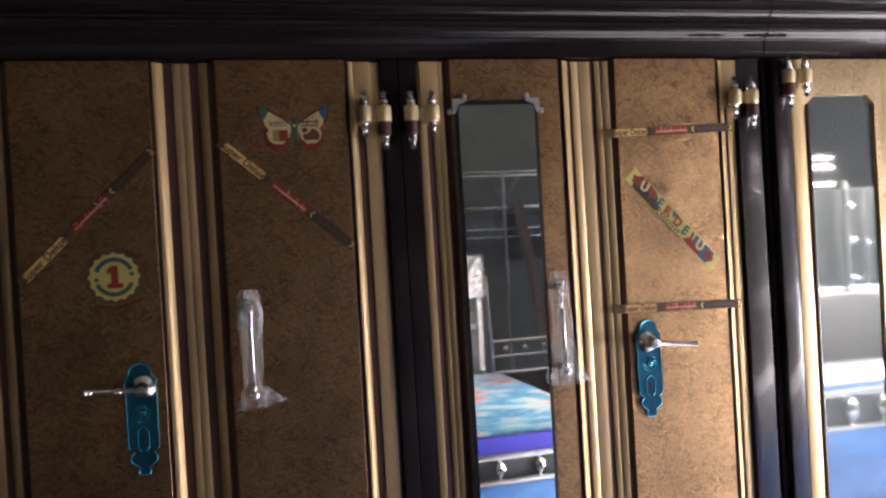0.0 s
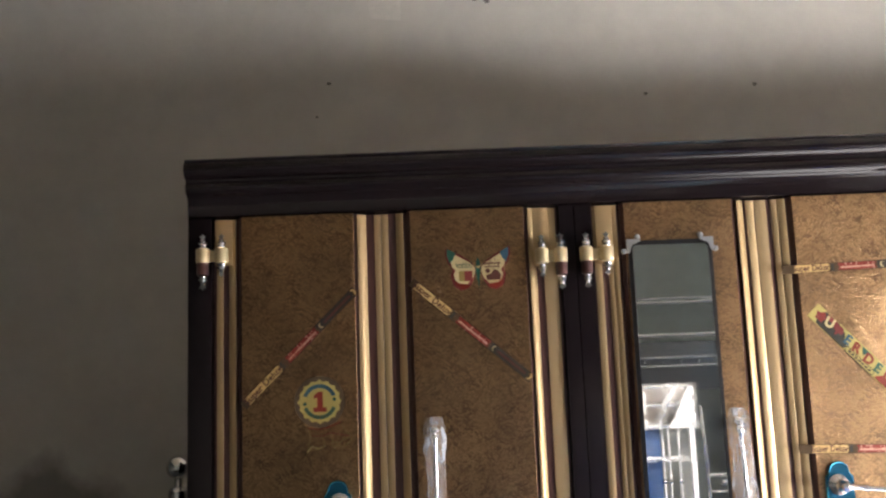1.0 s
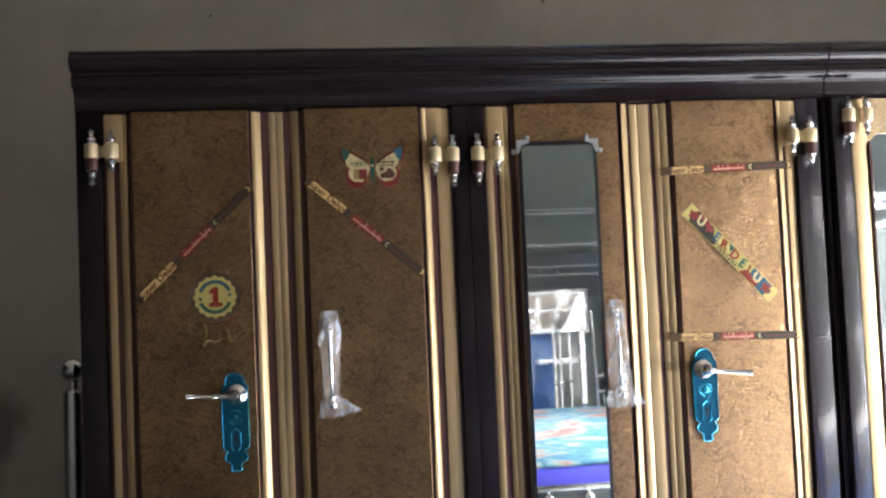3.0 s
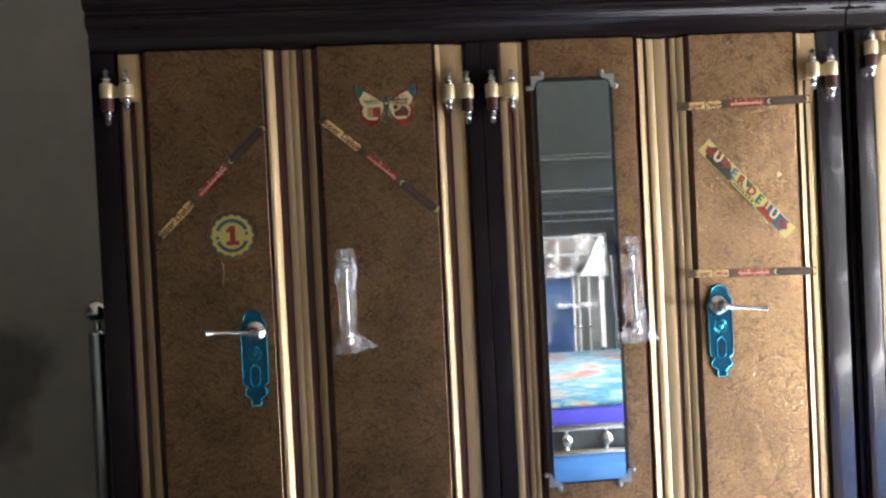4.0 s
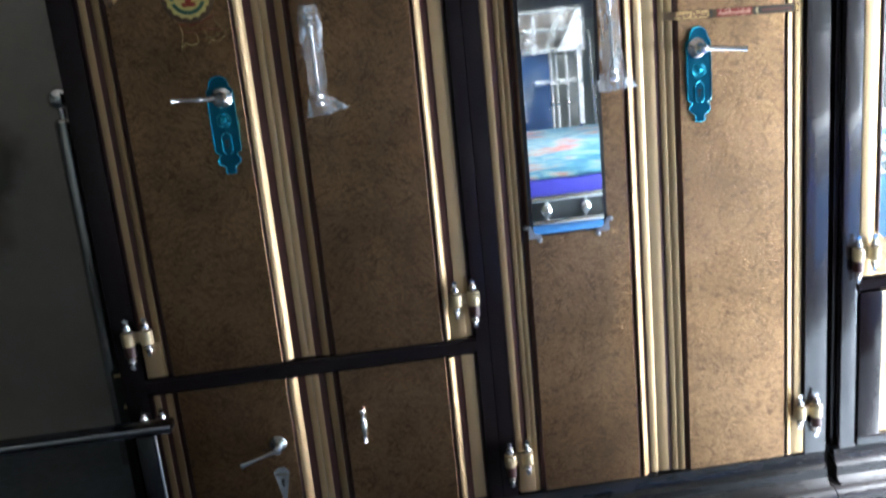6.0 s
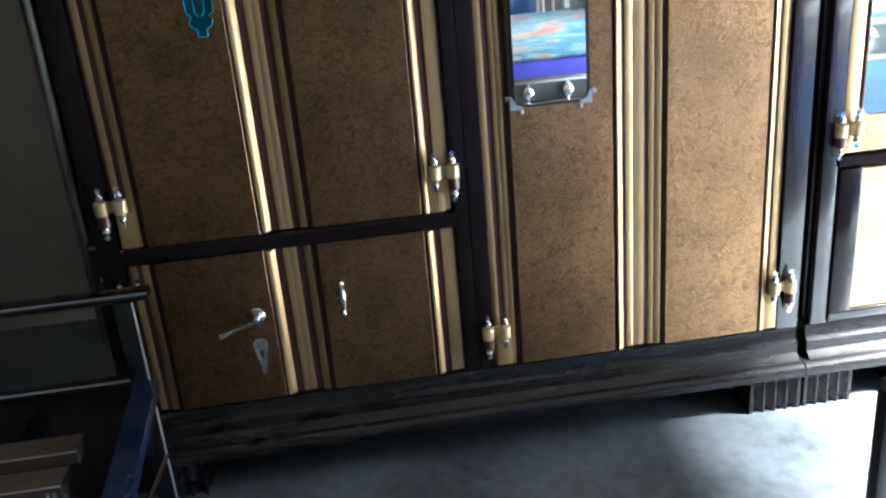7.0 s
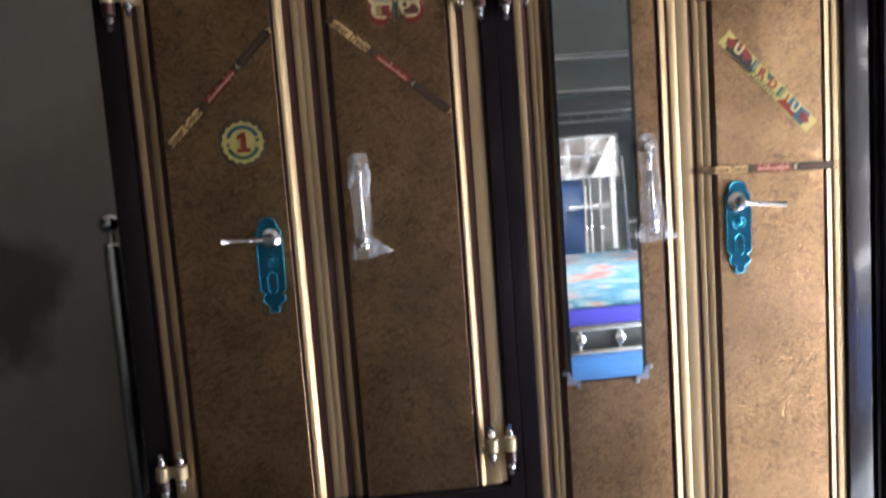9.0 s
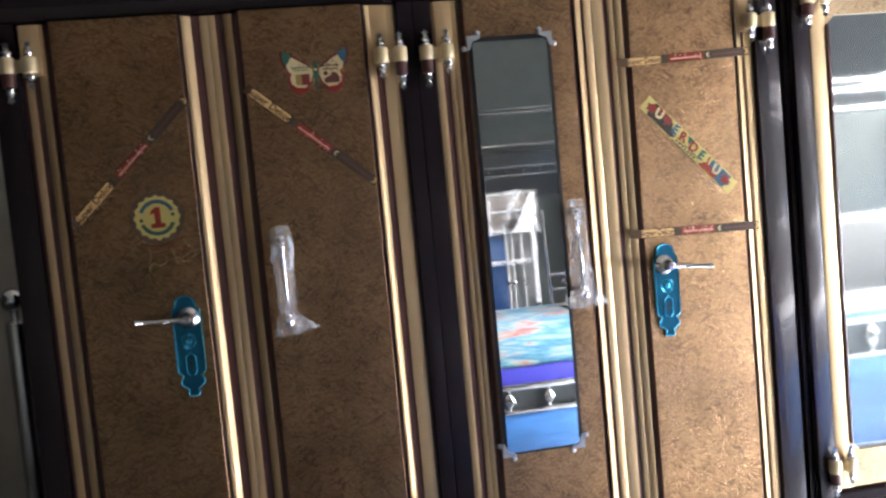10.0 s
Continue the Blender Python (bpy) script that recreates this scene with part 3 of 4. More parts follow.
d3 = door(wardrobe, 0.878, 1.2345, ZB, ZT, RIBS3, (0.946, 1.181), label="brown laminate door with a tall narrow mirror")
d4 = door(wardrobe, 1.235, 1.607, ZB, ZT, RIBS4, (1.311, 1.554))
d1l = door(wardrobe, 0.054, 0.4185, ZB, ZL, RIBS1, (0.116, 0.360), label="short lower brown laminate door")
d2l = door(wardrobe, 0.419, 0.803, ZB, ZL, RIBS2, (0.482, 0.729), label="short lower brown laminate door")

hinge(wardrobe, 0.037, 0.077, 1.806, ZT - 0.001)
hinge(wardrobe, 0.037, 0.077, 0.782, ZU + 0.001)
for hx in (0.037, 0.077):
    part("finial", finial(bmesh.new(), hx, -0.014, 0.543, True), CHROME, wardrobe, "bright star finial")
hinge(wardrobe, 0.803, 0.763, 1.779, ZT - 0.001)
hinge(wardrobe, 0.807, 0.766, 0.776, ZU + 0.001)
hinge(wardrobe, 0.858, 0.902, 1.779, ZT - 0.001)
hinge(wardrobe, 0.861, 0.902, 0.360, ZB + 0.001)
hinge(wardrobe, 1.634, 1.591, 1.801, ZT - 0.001)
hinge(wardrobe, 1.630, 1.588, 0.378, ZB + 0.001)

# tall mirror with bright corner clips
MX0, MX1, MZ0, MZ1 = 0.950, 1.130, 0.862, 1.768


def cut_rect(x0, x1, z0, z1, c):
    return [(x0 + c, z0), (x1 - c, z0), (x1, z0 + c), (x1, z1 - c), (x1 - c, z1), (x0 + c, z1), (x0, z1 - c), (x0, z0 + c)]


part("mirror_rim", flat(bmesh.new(), cut_rect(MX0, MX1, MZ0, MZ1, 0.004), -0.005, 0.006), RUBBER, d3, "black edged backing of the mirror", smooth=False)
part("mirror", flat(bmesh.new(), cut_rect(MX0 + 0.008, MX1 - 0.009, MZ0 + 0.006, MZ1 - 0.010, 0.006), -0.008, 0.004), MIRROR, d3, "tall narrow mirror glass", smooth=False)
for sx, cx in ((1, MX0), (-1, MX1)):
    for sz, cz in ((1, MZ0), (-1, MZ1)):
        bm = bmesh.new()
        o = 0.003
        pts = [(cx - sx * o, cz - sz * o), (cx + sx * 0.026, cz - sz * o), (cx + sx * 0.026, cz + sz * 0.002), (cx + sx * 0.009, cz + sz * 0.009), (cx + sx * 0.002, cz + sz * 0.026), (cx - sx * o, cz + sz * 0.026)]
        flat(bm, pts, -0.010, 0.012)
        for px, pz in ((cx + sx * 0.022, cz - sz * 0.009), (cx - sx * 0.009, cz + sz * 0.022)):
            lathe(bm, [(0.006, 0), (0.006, 0.004), (0.004, 0.007), (0.0005, 0.008)], Matrix.Translation((px, 0.001, pz)) @ pose(0, 0, 0, 90), 10)
        part("corner_clip", bm, CLIP, d3, "bright metal mirror corner clip", smooth=False)


# blue lock plates with lever handles
def plate_outline(x, z0, z1, w):
    """Round head, straight flanks, and a waisted pendant foot."""
    h = w / 2
    right = [(0.0, z1), (h * 0.35, z1 - 0.002), (h * 0.62, z1 - 0.008), (h * 0.72, z1 - 0.016), (h * 0.72, z1 - 0.022), (h, z1 - 0.030), (h, z0 + 0.052), (h * 0.86, z0 + 0.048),
             (h * 0.62, z0 + 0.044), (h * 0.86, z0 + 0.034), (h * 0.84, z0 + 0.026), (h * 0.42, z0 + 0.018), (h * 0.30, z0 + 0.013), (h * 0.42, z0 + 0.009), (h * 0.34, z0 + 0.002), (h * 0.12, z0 + 0.003), (0.0, z0)]
    return [(x + a, b) for a, b in right] + [(x - a, b) for a, b in right[-2:0:-1]]


def lock_set(parent, x, side):
    z0, z1, w = 1.080, 1.288, 0.056
    out = plate_outline(x, z0, z1, w)
    bm = bmesh.new()
    flat(bm, out, -0.005, 0.006)
    # raised border, sun rosette and keyhole shield, their caught light painted as lighter blue
    for a, b in zip(out, out[1:] + out[:1]):
        if (Vector(a) - Vector(b)).length > 1e-4:
            tube(bm, (a[0] * 0.97 + x * 0.03, -0.0055, a[1]), (b[0] * 0.97 + x * 0.03, -0.0055, b[1]), 0.0016, 6, 1)
    for k in range(16):
        a = 2 * math.pi * k / 16
        cx, cz = x, 1.195
        tube(bm, (cx + 0.010 * math.cos(a), -0.0055, cz + 0.010 * math.sin(a)), (cx + 0.017 * math.cos(a), -0.0055, cz + 0.017 * math.sin(a)), 0.0013, 6, 1)
    lathe(bm, [(0.007, 0), (0.007, 0.002), (0.004, 0.003), (0.0003, 0.003)], Matrix.Translation((x, -0.005, 1.195)) @ pose(0, 0, 0, 90), 14, 1)
    for sx in (-1, 1):
        tube(bm, (x + sx * 0.010, -0.0055, 1.132), (x + sx * 0.010, -0.0055, 1.162), 0.0016, 6, 1)
        tube(bm, (x + sx * 0.010, -0.0055, 1.162), (x, -0.0055, 1.172), 0.0016, 6, 1)
        tube(bm, (x + sx * 0.010, -0.0055, 1.132), (x + sx * 0.004, -0.0055, 1.124), 0.0016, 6, 1)
    part("lock_plate", bm, [BLUE_PLATE, BLUE_LIT_EDGE], parent, "embossed blue metal lock plate", smooth=False)
    bm = bmesh.new()
    flat(bm, [(x - 0.002, 1.137), (x + 0.002, 1.137), (x + 0.0015, 1.147)] + circle(x, 1.151, 0.004, 10, -45, 225) + [(x - 0.0015, 1.147)], -0.0062, 0.002)
    part("keyhole", bm, RUBBER, parent, "dark keyhole", smooth=False)
    bm = bmesh.new()
    kx, kz = x + side * -0.004, 1.243
    m = Matrix.Translation((kx, -0.004, kz)) @ pose(0, 0, 0, 90)
    lathe(bm, [(0.021, 0), (0.0215, 0.004), (0.018, 0.007), (0.017, 0.009), (0.0185, 0.011), (0.013, 0.016), (0.010, 0.020), (0.009, 0.034), (0.0105, 0.040), (0.009, 0.046), (0.0005, 0.048)], m, 24)
    mm = Matrix.Translation((kx, -0.042, kz)) @ pose(0, 0, 0, 0, 90 * side + (6 if side > 0 else 3), 0)
    lathe(bm, [(0.007, -0.008), (0.0078, 0.0), (0.006, 0.010), (0.0048, 0.034), (0.0068, 0.036), (0.0068, 0.039), (0.0045, 0.040), (0.0066, 0.042), (0.0066, 0.045), (0.0046, 0.047), (0.0052, 0.084), (0.0070, 0.086), (0.0070, 0.089), (0.0050, 0.090), (0.0074, 0.093), (0.0074, 0.097), (0.004, 0.099)], mm, 16)
    part("lever_handle", bm, STEEL, parent, "bright turned metal lever handle")


lock_set(d1, 0.3145, -1)
lock_set(d4, 1.354, 1)


def wrapped_pull(parent, x, z0, z1, half, tilt, seed, splay):
    """A chrome bow handle still in its clear bag, taped to the leaf."""
    bm = bmesh.new()
    prof = [(0.008, 0.0), (0.011, 0.004), (0.011, 0.010), (0.005, 0.016), (0.008, 0.024), (0.0045, 0.034), (0.004, 0.06), (0.005, 0.09)]
    L = (z1 - z0) - 0.04
    prof = prof + [(r, L - h) for r, h in prof[::-1]]
    lathe(bm, prof, Matrix.Translation((x, -0.022, z0 + 0.02)) @ pose(0, 0, 0, 0, tilt, 0), 14)
    for zz in (z0 + 0.035, z1 - 0.035):
        tube(bm, (x, 0.0, zz), (x, -0.022, zz), 0.007)
    part("pull_handle", bm, CHROME, parent, "chrome pull handle inside a plastic bag")
    rng = random.Random(seed)
    bm = bmesh.new()
    nz, na = 34, 20
    rings = []
    for i in range(nz + 1):
        u = i / nz
        z = z0 + (z1 - z0) * u
        w = half * (0.95 + 0.18 * math.sin(5.0 * u + seed) - 0.22 * u)
        if 0.17 < u < 0.27:
            w *= 0.86
        if u > 0.9:
            w *= 1.0 - 3.2 * (u - 0.9)
        flare = splay * max(0.0, (0.2 - u) / 0.2)
        ring = []
        for k in range(na):
            a = 2 * math.pi * k / na
            c, sn = math.cos(a), math.sin(a)
            jag = 1 + 0.30 * noise.noise(Vector((c * 2.2, sn * 2.2, z * 16 + seed))) + rng.uniform(-0.07, 0.07)
            reach = w * c * jag * (1 + (1.5 if c > 0 else 0.12) * flare)
            dep = 0.025 - 0.016 * flare if u < 0.94 else 0.010
            droop = 0.014 * flare * max(0.0, c) - 0.004 * flare * abs(noise.noise(Vector((c * 3, sn * 3, seed))))
            ring.append(bm.verts.new((x + reach + math.sin(radians(tilt)) * (z - z0), min(-0.001, -0.019 + dep * sn * jag), z + droop)))
        rings.append(ring)
    for a, b in zip(rings, rings[1:]):
        for k in range(na):
            bm.faces.new((a[k], a[(k + 1) % na], b[(k + 1) % na], b[k]))
    part("plastic_bag", bm, FILM, parent, "crumpled clear plastic bag round the handle", smooth=False)


wrapped_pull(d2, 0.520, 1.185, 1.412, 0.027, 0.0, 3, 0.9)
wrapped_pull(d3, 1.157, 1.172, 1.408, 0.029, -2.0, 8, 0.35)

# lower lock, lever and small pull
bm = bmesh.new()
m = Matrix.Translation((0.322, 0.0, 0.442)) @ pose(0, 0, 0, 90)
lathe(bm, [(0.020, 0), (0.020, 0.003), (0.016, 0.006), (0.015, 0.010), (0.009, 0.014), (0.008, 0.036), (0.010, 0.040), (0.0005, 0.044)], m, 22)
mm = Matrix.Translation((0.322, -0.036, 0.442)) @ pose(0, 0, 0, 0, -107, 0)
lathe(bm, [(0.007, 0), (0.0055, 0.02), (0.005, 0.05), (0.006, 0.078), (0.009, 0.084), (0.008, 0.090), (0.0005, 0.093)], mm, 14)
part("lever_handle", bm, STEEL, d1l, "bright metal lever handle")
bm = bmesh.new()
kite = [(0.303, 0.372), (0.311, 0.383), (0.327, 0.383), (0.337, 0.370), (0.323, 0.302), (0.327, 0.296), (0.319, 0.290), (0.312, 0.296), (0.316, 0.302)]
flat(bm, kite, -0.004, 0.005)
for a, b in zip(kite, kite[1:] + kite[:1]):
    tube(bm, (a[0], -0.004, a[1]), (b[0], -0.004, b[1]), 0.0015, 6)
tube(bm, (0.306, -0.0045, 0.366), (0.334, -0.0045, 0.364), 0.0015, 6)
part("keyhole_plate", bm, STEEL, d1l, "kite shaped bright keyhole plate", smooth=False)
bm = bmesh.new()
flat(bm, [(0.318, 0.335), (0.322, 0.335)] + circle(0.320, 0.350, 0.004, 10, -45, 225), -0.0055, 0.002)
part("keyhole", bm, RUBBER, d1l, smooth=False)
bm = bmesh.new()
lathe(bm, [(0.0005, 0), (0.006, 0.004), (0.004, 0.012), (0.005, 0.020), (0.0085, 0.034), (0.009, 0.058), (0.0065, 0.066), (0.0035, 0.072), (0.0075, 0.080), (0.006, 0.088), (0.0005, 0.090)], Matrix.Translation((0.524, -0.016, 0.419)), 14)
tube(bm, (0.524, 0.001, 0.440), (0.524, -0.016, 0.440), 0.004)
tube(bm, (0.524, 0.001, 0.488), (0.524, -0.016, 0.488), 0.004)
part("pull_handle", bm, CHROME, d2l, "small chrome pull handle")

# ---- stickers on the doors ----
SM = [P_CLEAR, P_YELLOW, P_RED, P_GREEN, P_BLUE, P_DARK, P_WHITE, P_LEMON, P_TAIL, P_MAROON, P_OLIVE, P_PINK]


def turned(pts, m):
    return [((m @ Vector((a, 0, b))).x, (m @ Vector((a, 0, b))).z) for a, b in pts]


def scribble(bm, x0, x1, z, h, m, y, mat, seed):
    """Unreadable joined script as short strokes."""
    rng = random.Random(seed)
    x = x0
    while x < x1 - 0.002:
        w = rng.uniform(0.003, 0.007)
        flat(bm, turned(rect(x, min(x + w, x1), z - h * 0.10, z - h * 0.01), m), y, 0.0003, mat)
        if rng.random() < 0.55:
            flat(bm, turned(rect(x, x + 0.0012, z - h * 0.06, z + h * rng.uniform(0.12, 0.26)), m), y, 0.0003, mat)
        if rng.random() < 0.45:
            low = rng.choice((-0.24, 0.10))
            flat(bm, turned(rect(x + 0.001, x + 0.0026, z + h * low, z + h * (low + 0.10)), m), y, 0.0003, mat)
        x += w + rng.choice((0.0, 0.0, 0.0012))


def band_sticker(parent, a, b, width, seed, y=-0.0015, start=0.010):
    """A long three-part band: cream with words, red with script, and a green tail with a crescent."""
    a, b = Vector((a[0], 0, a[1])), Vector((b[0], 0, b[1]))
    L = (b - a).length
    m = Matrix.Translation(a) @ pose(0, 0, 0, 0, math.degrees(math.atan2(-(b.z - a.z), b.x - a.x)), 0)
    h = width / 2
    bm = bmesh.new()
    q = L / 0.30
    flat(bm, turned(rect(0, L, -h, h), m), y, 0.0006, 0)
    c0, c1 = start * q, 0.096 * q
    flat(bm, turned([(c0, -h * 0.85), (c1, -h * 0.85), (c1 + 0.004, -h * 0.3), (c1, 0), (c1 + 0.004, h * 0.4), (c1, h * 0.85), (c0, h * 0.85), (c0 + 0.003, 0)], m), y - 0.0004, 0.0004, 1)
    lettering(bm, "Super Delux", width * 0.98, m @ Matrix.Translation(((c0 + c1) / 2, y - 0.0007, 0)) @ Matrix.Diagonal((10.8 * (c1 - c0), 1, 1, 1)), 5, bold=0.0004)
    flat(bm, turned(rect(c1 + 0.006, c1 + 0.012, -h * 0.8, h * 0.8), m), y - 0.0004, 0.0004, 8)
    r0, r1 = 0.116 * q, 0.196 * q
    flat(bm, turned([(r0, -h * 0.8), (r1, -h * 0.8), (r1 - 0.003, 0), (r1, h * 0.8), (r0, h * 0.8), (r0 + 0.003, 0)], m), y - 0.0004, 0.0004, 2)
    scribble(bm, r0 + 0.005, r1 - 0.005, 0.0005, width * 1.9, m, y - 0.0008, 11, seed)
    g0, g1 = 0.199 * q, 0.288 * q
    flat(bm, turned([(g0, -h * 0.8), (g1, -h * 0.8), (g1 + 0.003, 0), (g1, h * 0.8), (g0, h * 0.8)], m), y - 0.0004, 0.0004, 8)
    flat(bm, turned(rect(g0 + 0.018, g1 - 0.004, -h * 0.30, h * 0.25), m), y - 0.0006, 0.0004, 5)
    moon = circle(g0 + 0.010, 0, h * 0.62, 10, 90, 270) + circle(g0 + 0.0115, 0, h * 0.45, 10, 90, 270)[::-1]
    flat(bm, turned(moon, m), y - 0.0008, 0.0004, 6)
    moon = circle(g1 + 0.004, 0, h * 0.75, 8, -80, 80) + circle(g1 + 0.001, 0, h * 0.6, 8, -80, 80)[::-1]
    flat(bm, turned(moon, m), y - 0.0008, 0.0004, 1)
    return part("band_sticker", bm, SM, parent, "narrow printed band sticker, cream, red and green", smooth=False)


band_sticker(d1, (0.119, 1.448), (0.361, 1.686), 0.020, 11)
band_sticker(d2, (0.481, 1.698), (0.729, 1.483), 0.020, 12)
band_sticker(d4, (1.277, 1.6925), (1.588, 1.7005), 0.019, 13, y=-0.0022, start=0.024)
band_sticker(d4, (1.279, 1.3165), (1.586, 1.3085), 0.019, 14, y=-0.0022, start=0.024)

# scalloped award badge with a ribbon drawn in outline
bm = bmesh.new()
bx, bz = 0.280, 1.452
flat(bm, circle(bx, bz, 0.054, 40), -0.0010, 0.0006, 0)
teeth = []
for k in range(72):
    a = 2 * math.pi * k / 72
    r = 0.0465 - 0.0045 * abs(math.sin(a * 8))
    teeth.append((bx + r * math.cos(a), bz + r * math.sin(a)))
flat(bm, teeth, -0.0014, 0.0005, 7)
flat(bm, arc_band(bx, bz, 0.0285, 0.0365, 22, 160), -0.0018, 0.0005, 4)
flat(bm, arc_band(bx, bz, 0.0285, 0.0365, 202, 338), -0.0018, 0.0005, 3)
for k in range(9):
    a = radians(35 + k * 15)
    flat(bm, circle(bx + 0.0325 * math.cos(a), bz + 0.0325 * math.sin(a), 0.0018, 6), -0.0021, 0.0004, 3)
    a = radians(215 + k * 14)
    flat(bm, circle(bx + 0.0325 * math.cos(a), bz + 0.0325 * math.sin(a), 0.0018, 6), -0.0021, 0.0004, 0)
for sx in (-1, 1):
    flat(bm, circle(bx + sx * 0.031, bz + sx * 0.004, 0.004, 10), -0.0019, 0.0005, 3)
one = [(-0.013, -0.021), (0.015, -0.021), (0.015, -0.012), (0.007, -0.012), (0.007, 0.021), (-0.003, 0.021), (-0.012, 0.013), (-0.012, 0.006), (-0.005, 0.009), (-0.005, -0.012), (-0.013, -0.012)]
flat(bm, [(bx + a, bz + b) for a, b in one], -0.0020, 0.0006, 2)
RIBBON = (([(-0.026, -0.054), (-0.004, -0.057), (0.020, -0.053), (0.045, -0.043)], 2, 0.0011), ([(-0.018, -0.070), (0.004, -0.071), (0.022, -0.065), (0.048, -0.070), (0.068, -0.075)], 2, 0.0008),
          ([(-0.024, -0.055), (-0.020, -0.074), (-0.028, -0.105)], 10, 0.0008), ([(-0.028, -0.105), (-0.018, -0.091), (-0.004, -0.098), (0.010, -0.091)], 10, 0.0013), ([(0.010, -0.091), (0.004, -0.072)], 10, 0.0008),
          ([(0.024, -0.084), (0.040, -0.086), (0.052, -0.078), (0.069, -0.073)], 10, 0.0009), ([(0.029, -0.098), (0.036, -0.090), (0.046, -0.096), (0.058, -0.088)], 10, 0.0009),
          ([(0.022, -0.066), (0.029, -0.098)], 10, 0.0007), ([(0.046, -0.046), (0.052, -0.060), (0.070, -0.078)], 10, 0.0008), ([(0.058, -0.088), (0.066, -0.082)], 10, 0.0009))
for pts, mi, r in RIBBON:
    for p, q in zip(pts, pts[1:]):
        tube(bm, (bx + p[0], -0.001, bz + p[1]), (bx + q[0], -0.001, bz + q[1]), r, 5, mi)
part("award_sticker", bm, SM, d1, "scalloped round award sticker with a red numeral one", smooth=False)

# butterfly sticker
bm = bmesh.new()
bx, bz = 0.626, 1.722
for s in (-1, 1):
    def wing(pts, g=1.0):
        return [(bx + s * a * g, bz + b * g) for a, b in pts]
    upper = [(0.004, 0.000), (0.012, 0.012), (0.034, 0.028), (0.066, 0.044), (0.067, 0.030), (0.062, 0.012), (0.052, 0.000)]
    lower = [(0.052, 0.000), (0.057, -0.014), (0.052, -0.034), (0.036, -0.045), (0.020, -0.040), (0.008, -0.020), (0.004, 0.000)]
    flat(bm, wing(upper + lower, 1.05), -0.0008, 0.0005, 9)
    flat(bm, wing([(0.007, 0.003), (0.018, 0.013), (0.036, 0.024), (0.054, 0.034), (0.060, 0.022), (0.056, 0.004), (0.049, -0.003), (0.053, -0.012), (0.050, -0.024), (0.042, -0.031), (0.024, -0.033), (0.012, -0.022), (0.006, -0.006)]), -0.0014, 0.0005, 6)
    flat(bm, wing([(0.047, 0.034), (0.0665, 0.045), (0.066, 0.028), (0.061, 0.012), (0.053, 0.021)]), -0.0018, 0.0005, 3 if s < 0 else 4)
    flat(bm, wing([(0.052, -0.022), (0.050, -0.034), (0.035, -0.044), (0.019, -0.039), (0.023, -0.034), (0.041, -0.032)]), -0.0018, 0.0005, 2)
scribble(bm, bx + 0.010, bx + 0.050, bz + 0.012, 0.040, Matrix(), -0.0021, 5, 41)
scribble(bm, bx + 0.014, bx + 0.046, bz + 0.004, 0.026, Matrix(), -0.0021, 5, 43)
scribble(bm, bx - 0.048, bx - 0.012, bz + 0.010, 0.022, Matrix(), -0.0021, 3, 39)
scribble(bm, bx - 0.044, bx - 0.014, bz + 0.004, 0.016, Matrix(), -0.0021, 3, 38)
flat(bm, rect(bx - 0.042, bx - 0.030, bz - 0.027, bz - 0.005), -0.0021, 0.0004, 10)
flat(bm, rect(bx - 0.030, bx - 0.013, bz - 0.027, bz - 0.005), -0.0021, 0.0004, 9)
flat(bm, [(bx + 0.018, bz - 0.026), (bx + 0.046, bz - 0.026), (bx + 0.049, bz - 0.016), (bx + 0.042, bz - 0.006), (bx + 0.034, bz - 0.003), (bx + 0.028, bz - 0.012), (bx + 0.016, bz - 0.016)], -0.0021, 0.0004, 5)
flat(bm, circle(bx + 0.020, bz - 0.006, 0.005, 12), -0.0021, 0.0004, 5)
flat(bm, [(bx, bz - 0.046), (bx + 0.003, bz - 0.020), (bx + 0.005, bz + 0.002), (bx + 0.003, bz + 0.018), (bx, bz + 0.024), (bx - 0.003, bz + 0.018), (bx - 0.005, bz + 0.002), (bx - 0.003, bz - 0.020)], -0.0022, 0.0005, 3)
flat(bm, circle(bx, bz + 0.003, 0.003, 10), -0.0025, 0.0004, 1)
part("butterfly_sticker", bm, SM, d2, "printed butterfly sticker in cream, blue and maroon", smooth=False)

# slanted sticker with big coloured letters
bm = bmesh.new()
a, b = Vector((1.335, 0, 1.606)), Vector((1.529, 0, 1.397))
L = (b - a).length
m = Matrix.Translation(a) @ pose(0, 0, 0, 0, math.degrees(math.atan2(-(b.z - a.z), b.x - a.x)), 0)
h = 0.0178
flat(bm, turned(rect(0.0, L, -h, h), m), -0.0012, 0.0006, 7)
flat(bm, turned([(0.024, h * 0.96), (0.060, h * 0.92), (0.082, h * 0.55), (0.088, 0.0), (0.102, -h * 0.5), (0.098, -h * 0.95), (0.022, -h * 0.95), (0.018, -h * 0.3), (0.010, 0.0), (0.020, h * 0.3)], m), -0.0016, 0.0005, 8)
flat(bm, turned([(0.030, h * 0.90), (0.056, h * 0.90), (0.080, h * 0.50), (0.078, 0.0), (0.060, 0.0), (0.052, h * 0.4), (0.036, h * 0.3)], m), -0.0018, 0.0005, 9)
flat(bm, turned([(0.206, h * 0.9), (0.268, h * 0.9), (0.264, h * 0.4), (0.274, -0.002), (0.262, -h * 0.4), (0.266, -h * 0.9), (0.236, -h * 0.9), (0.208, -h * 0.2)], m), -0.0016, 0.0005, 4)
flat(bm, turned([(0.184, -h * 0.9), (0.236, -h * 0.9), (0.238, -h * 0.3), (0.196, -h * 0.1)], m), -0.0018, 0.0005, 2)
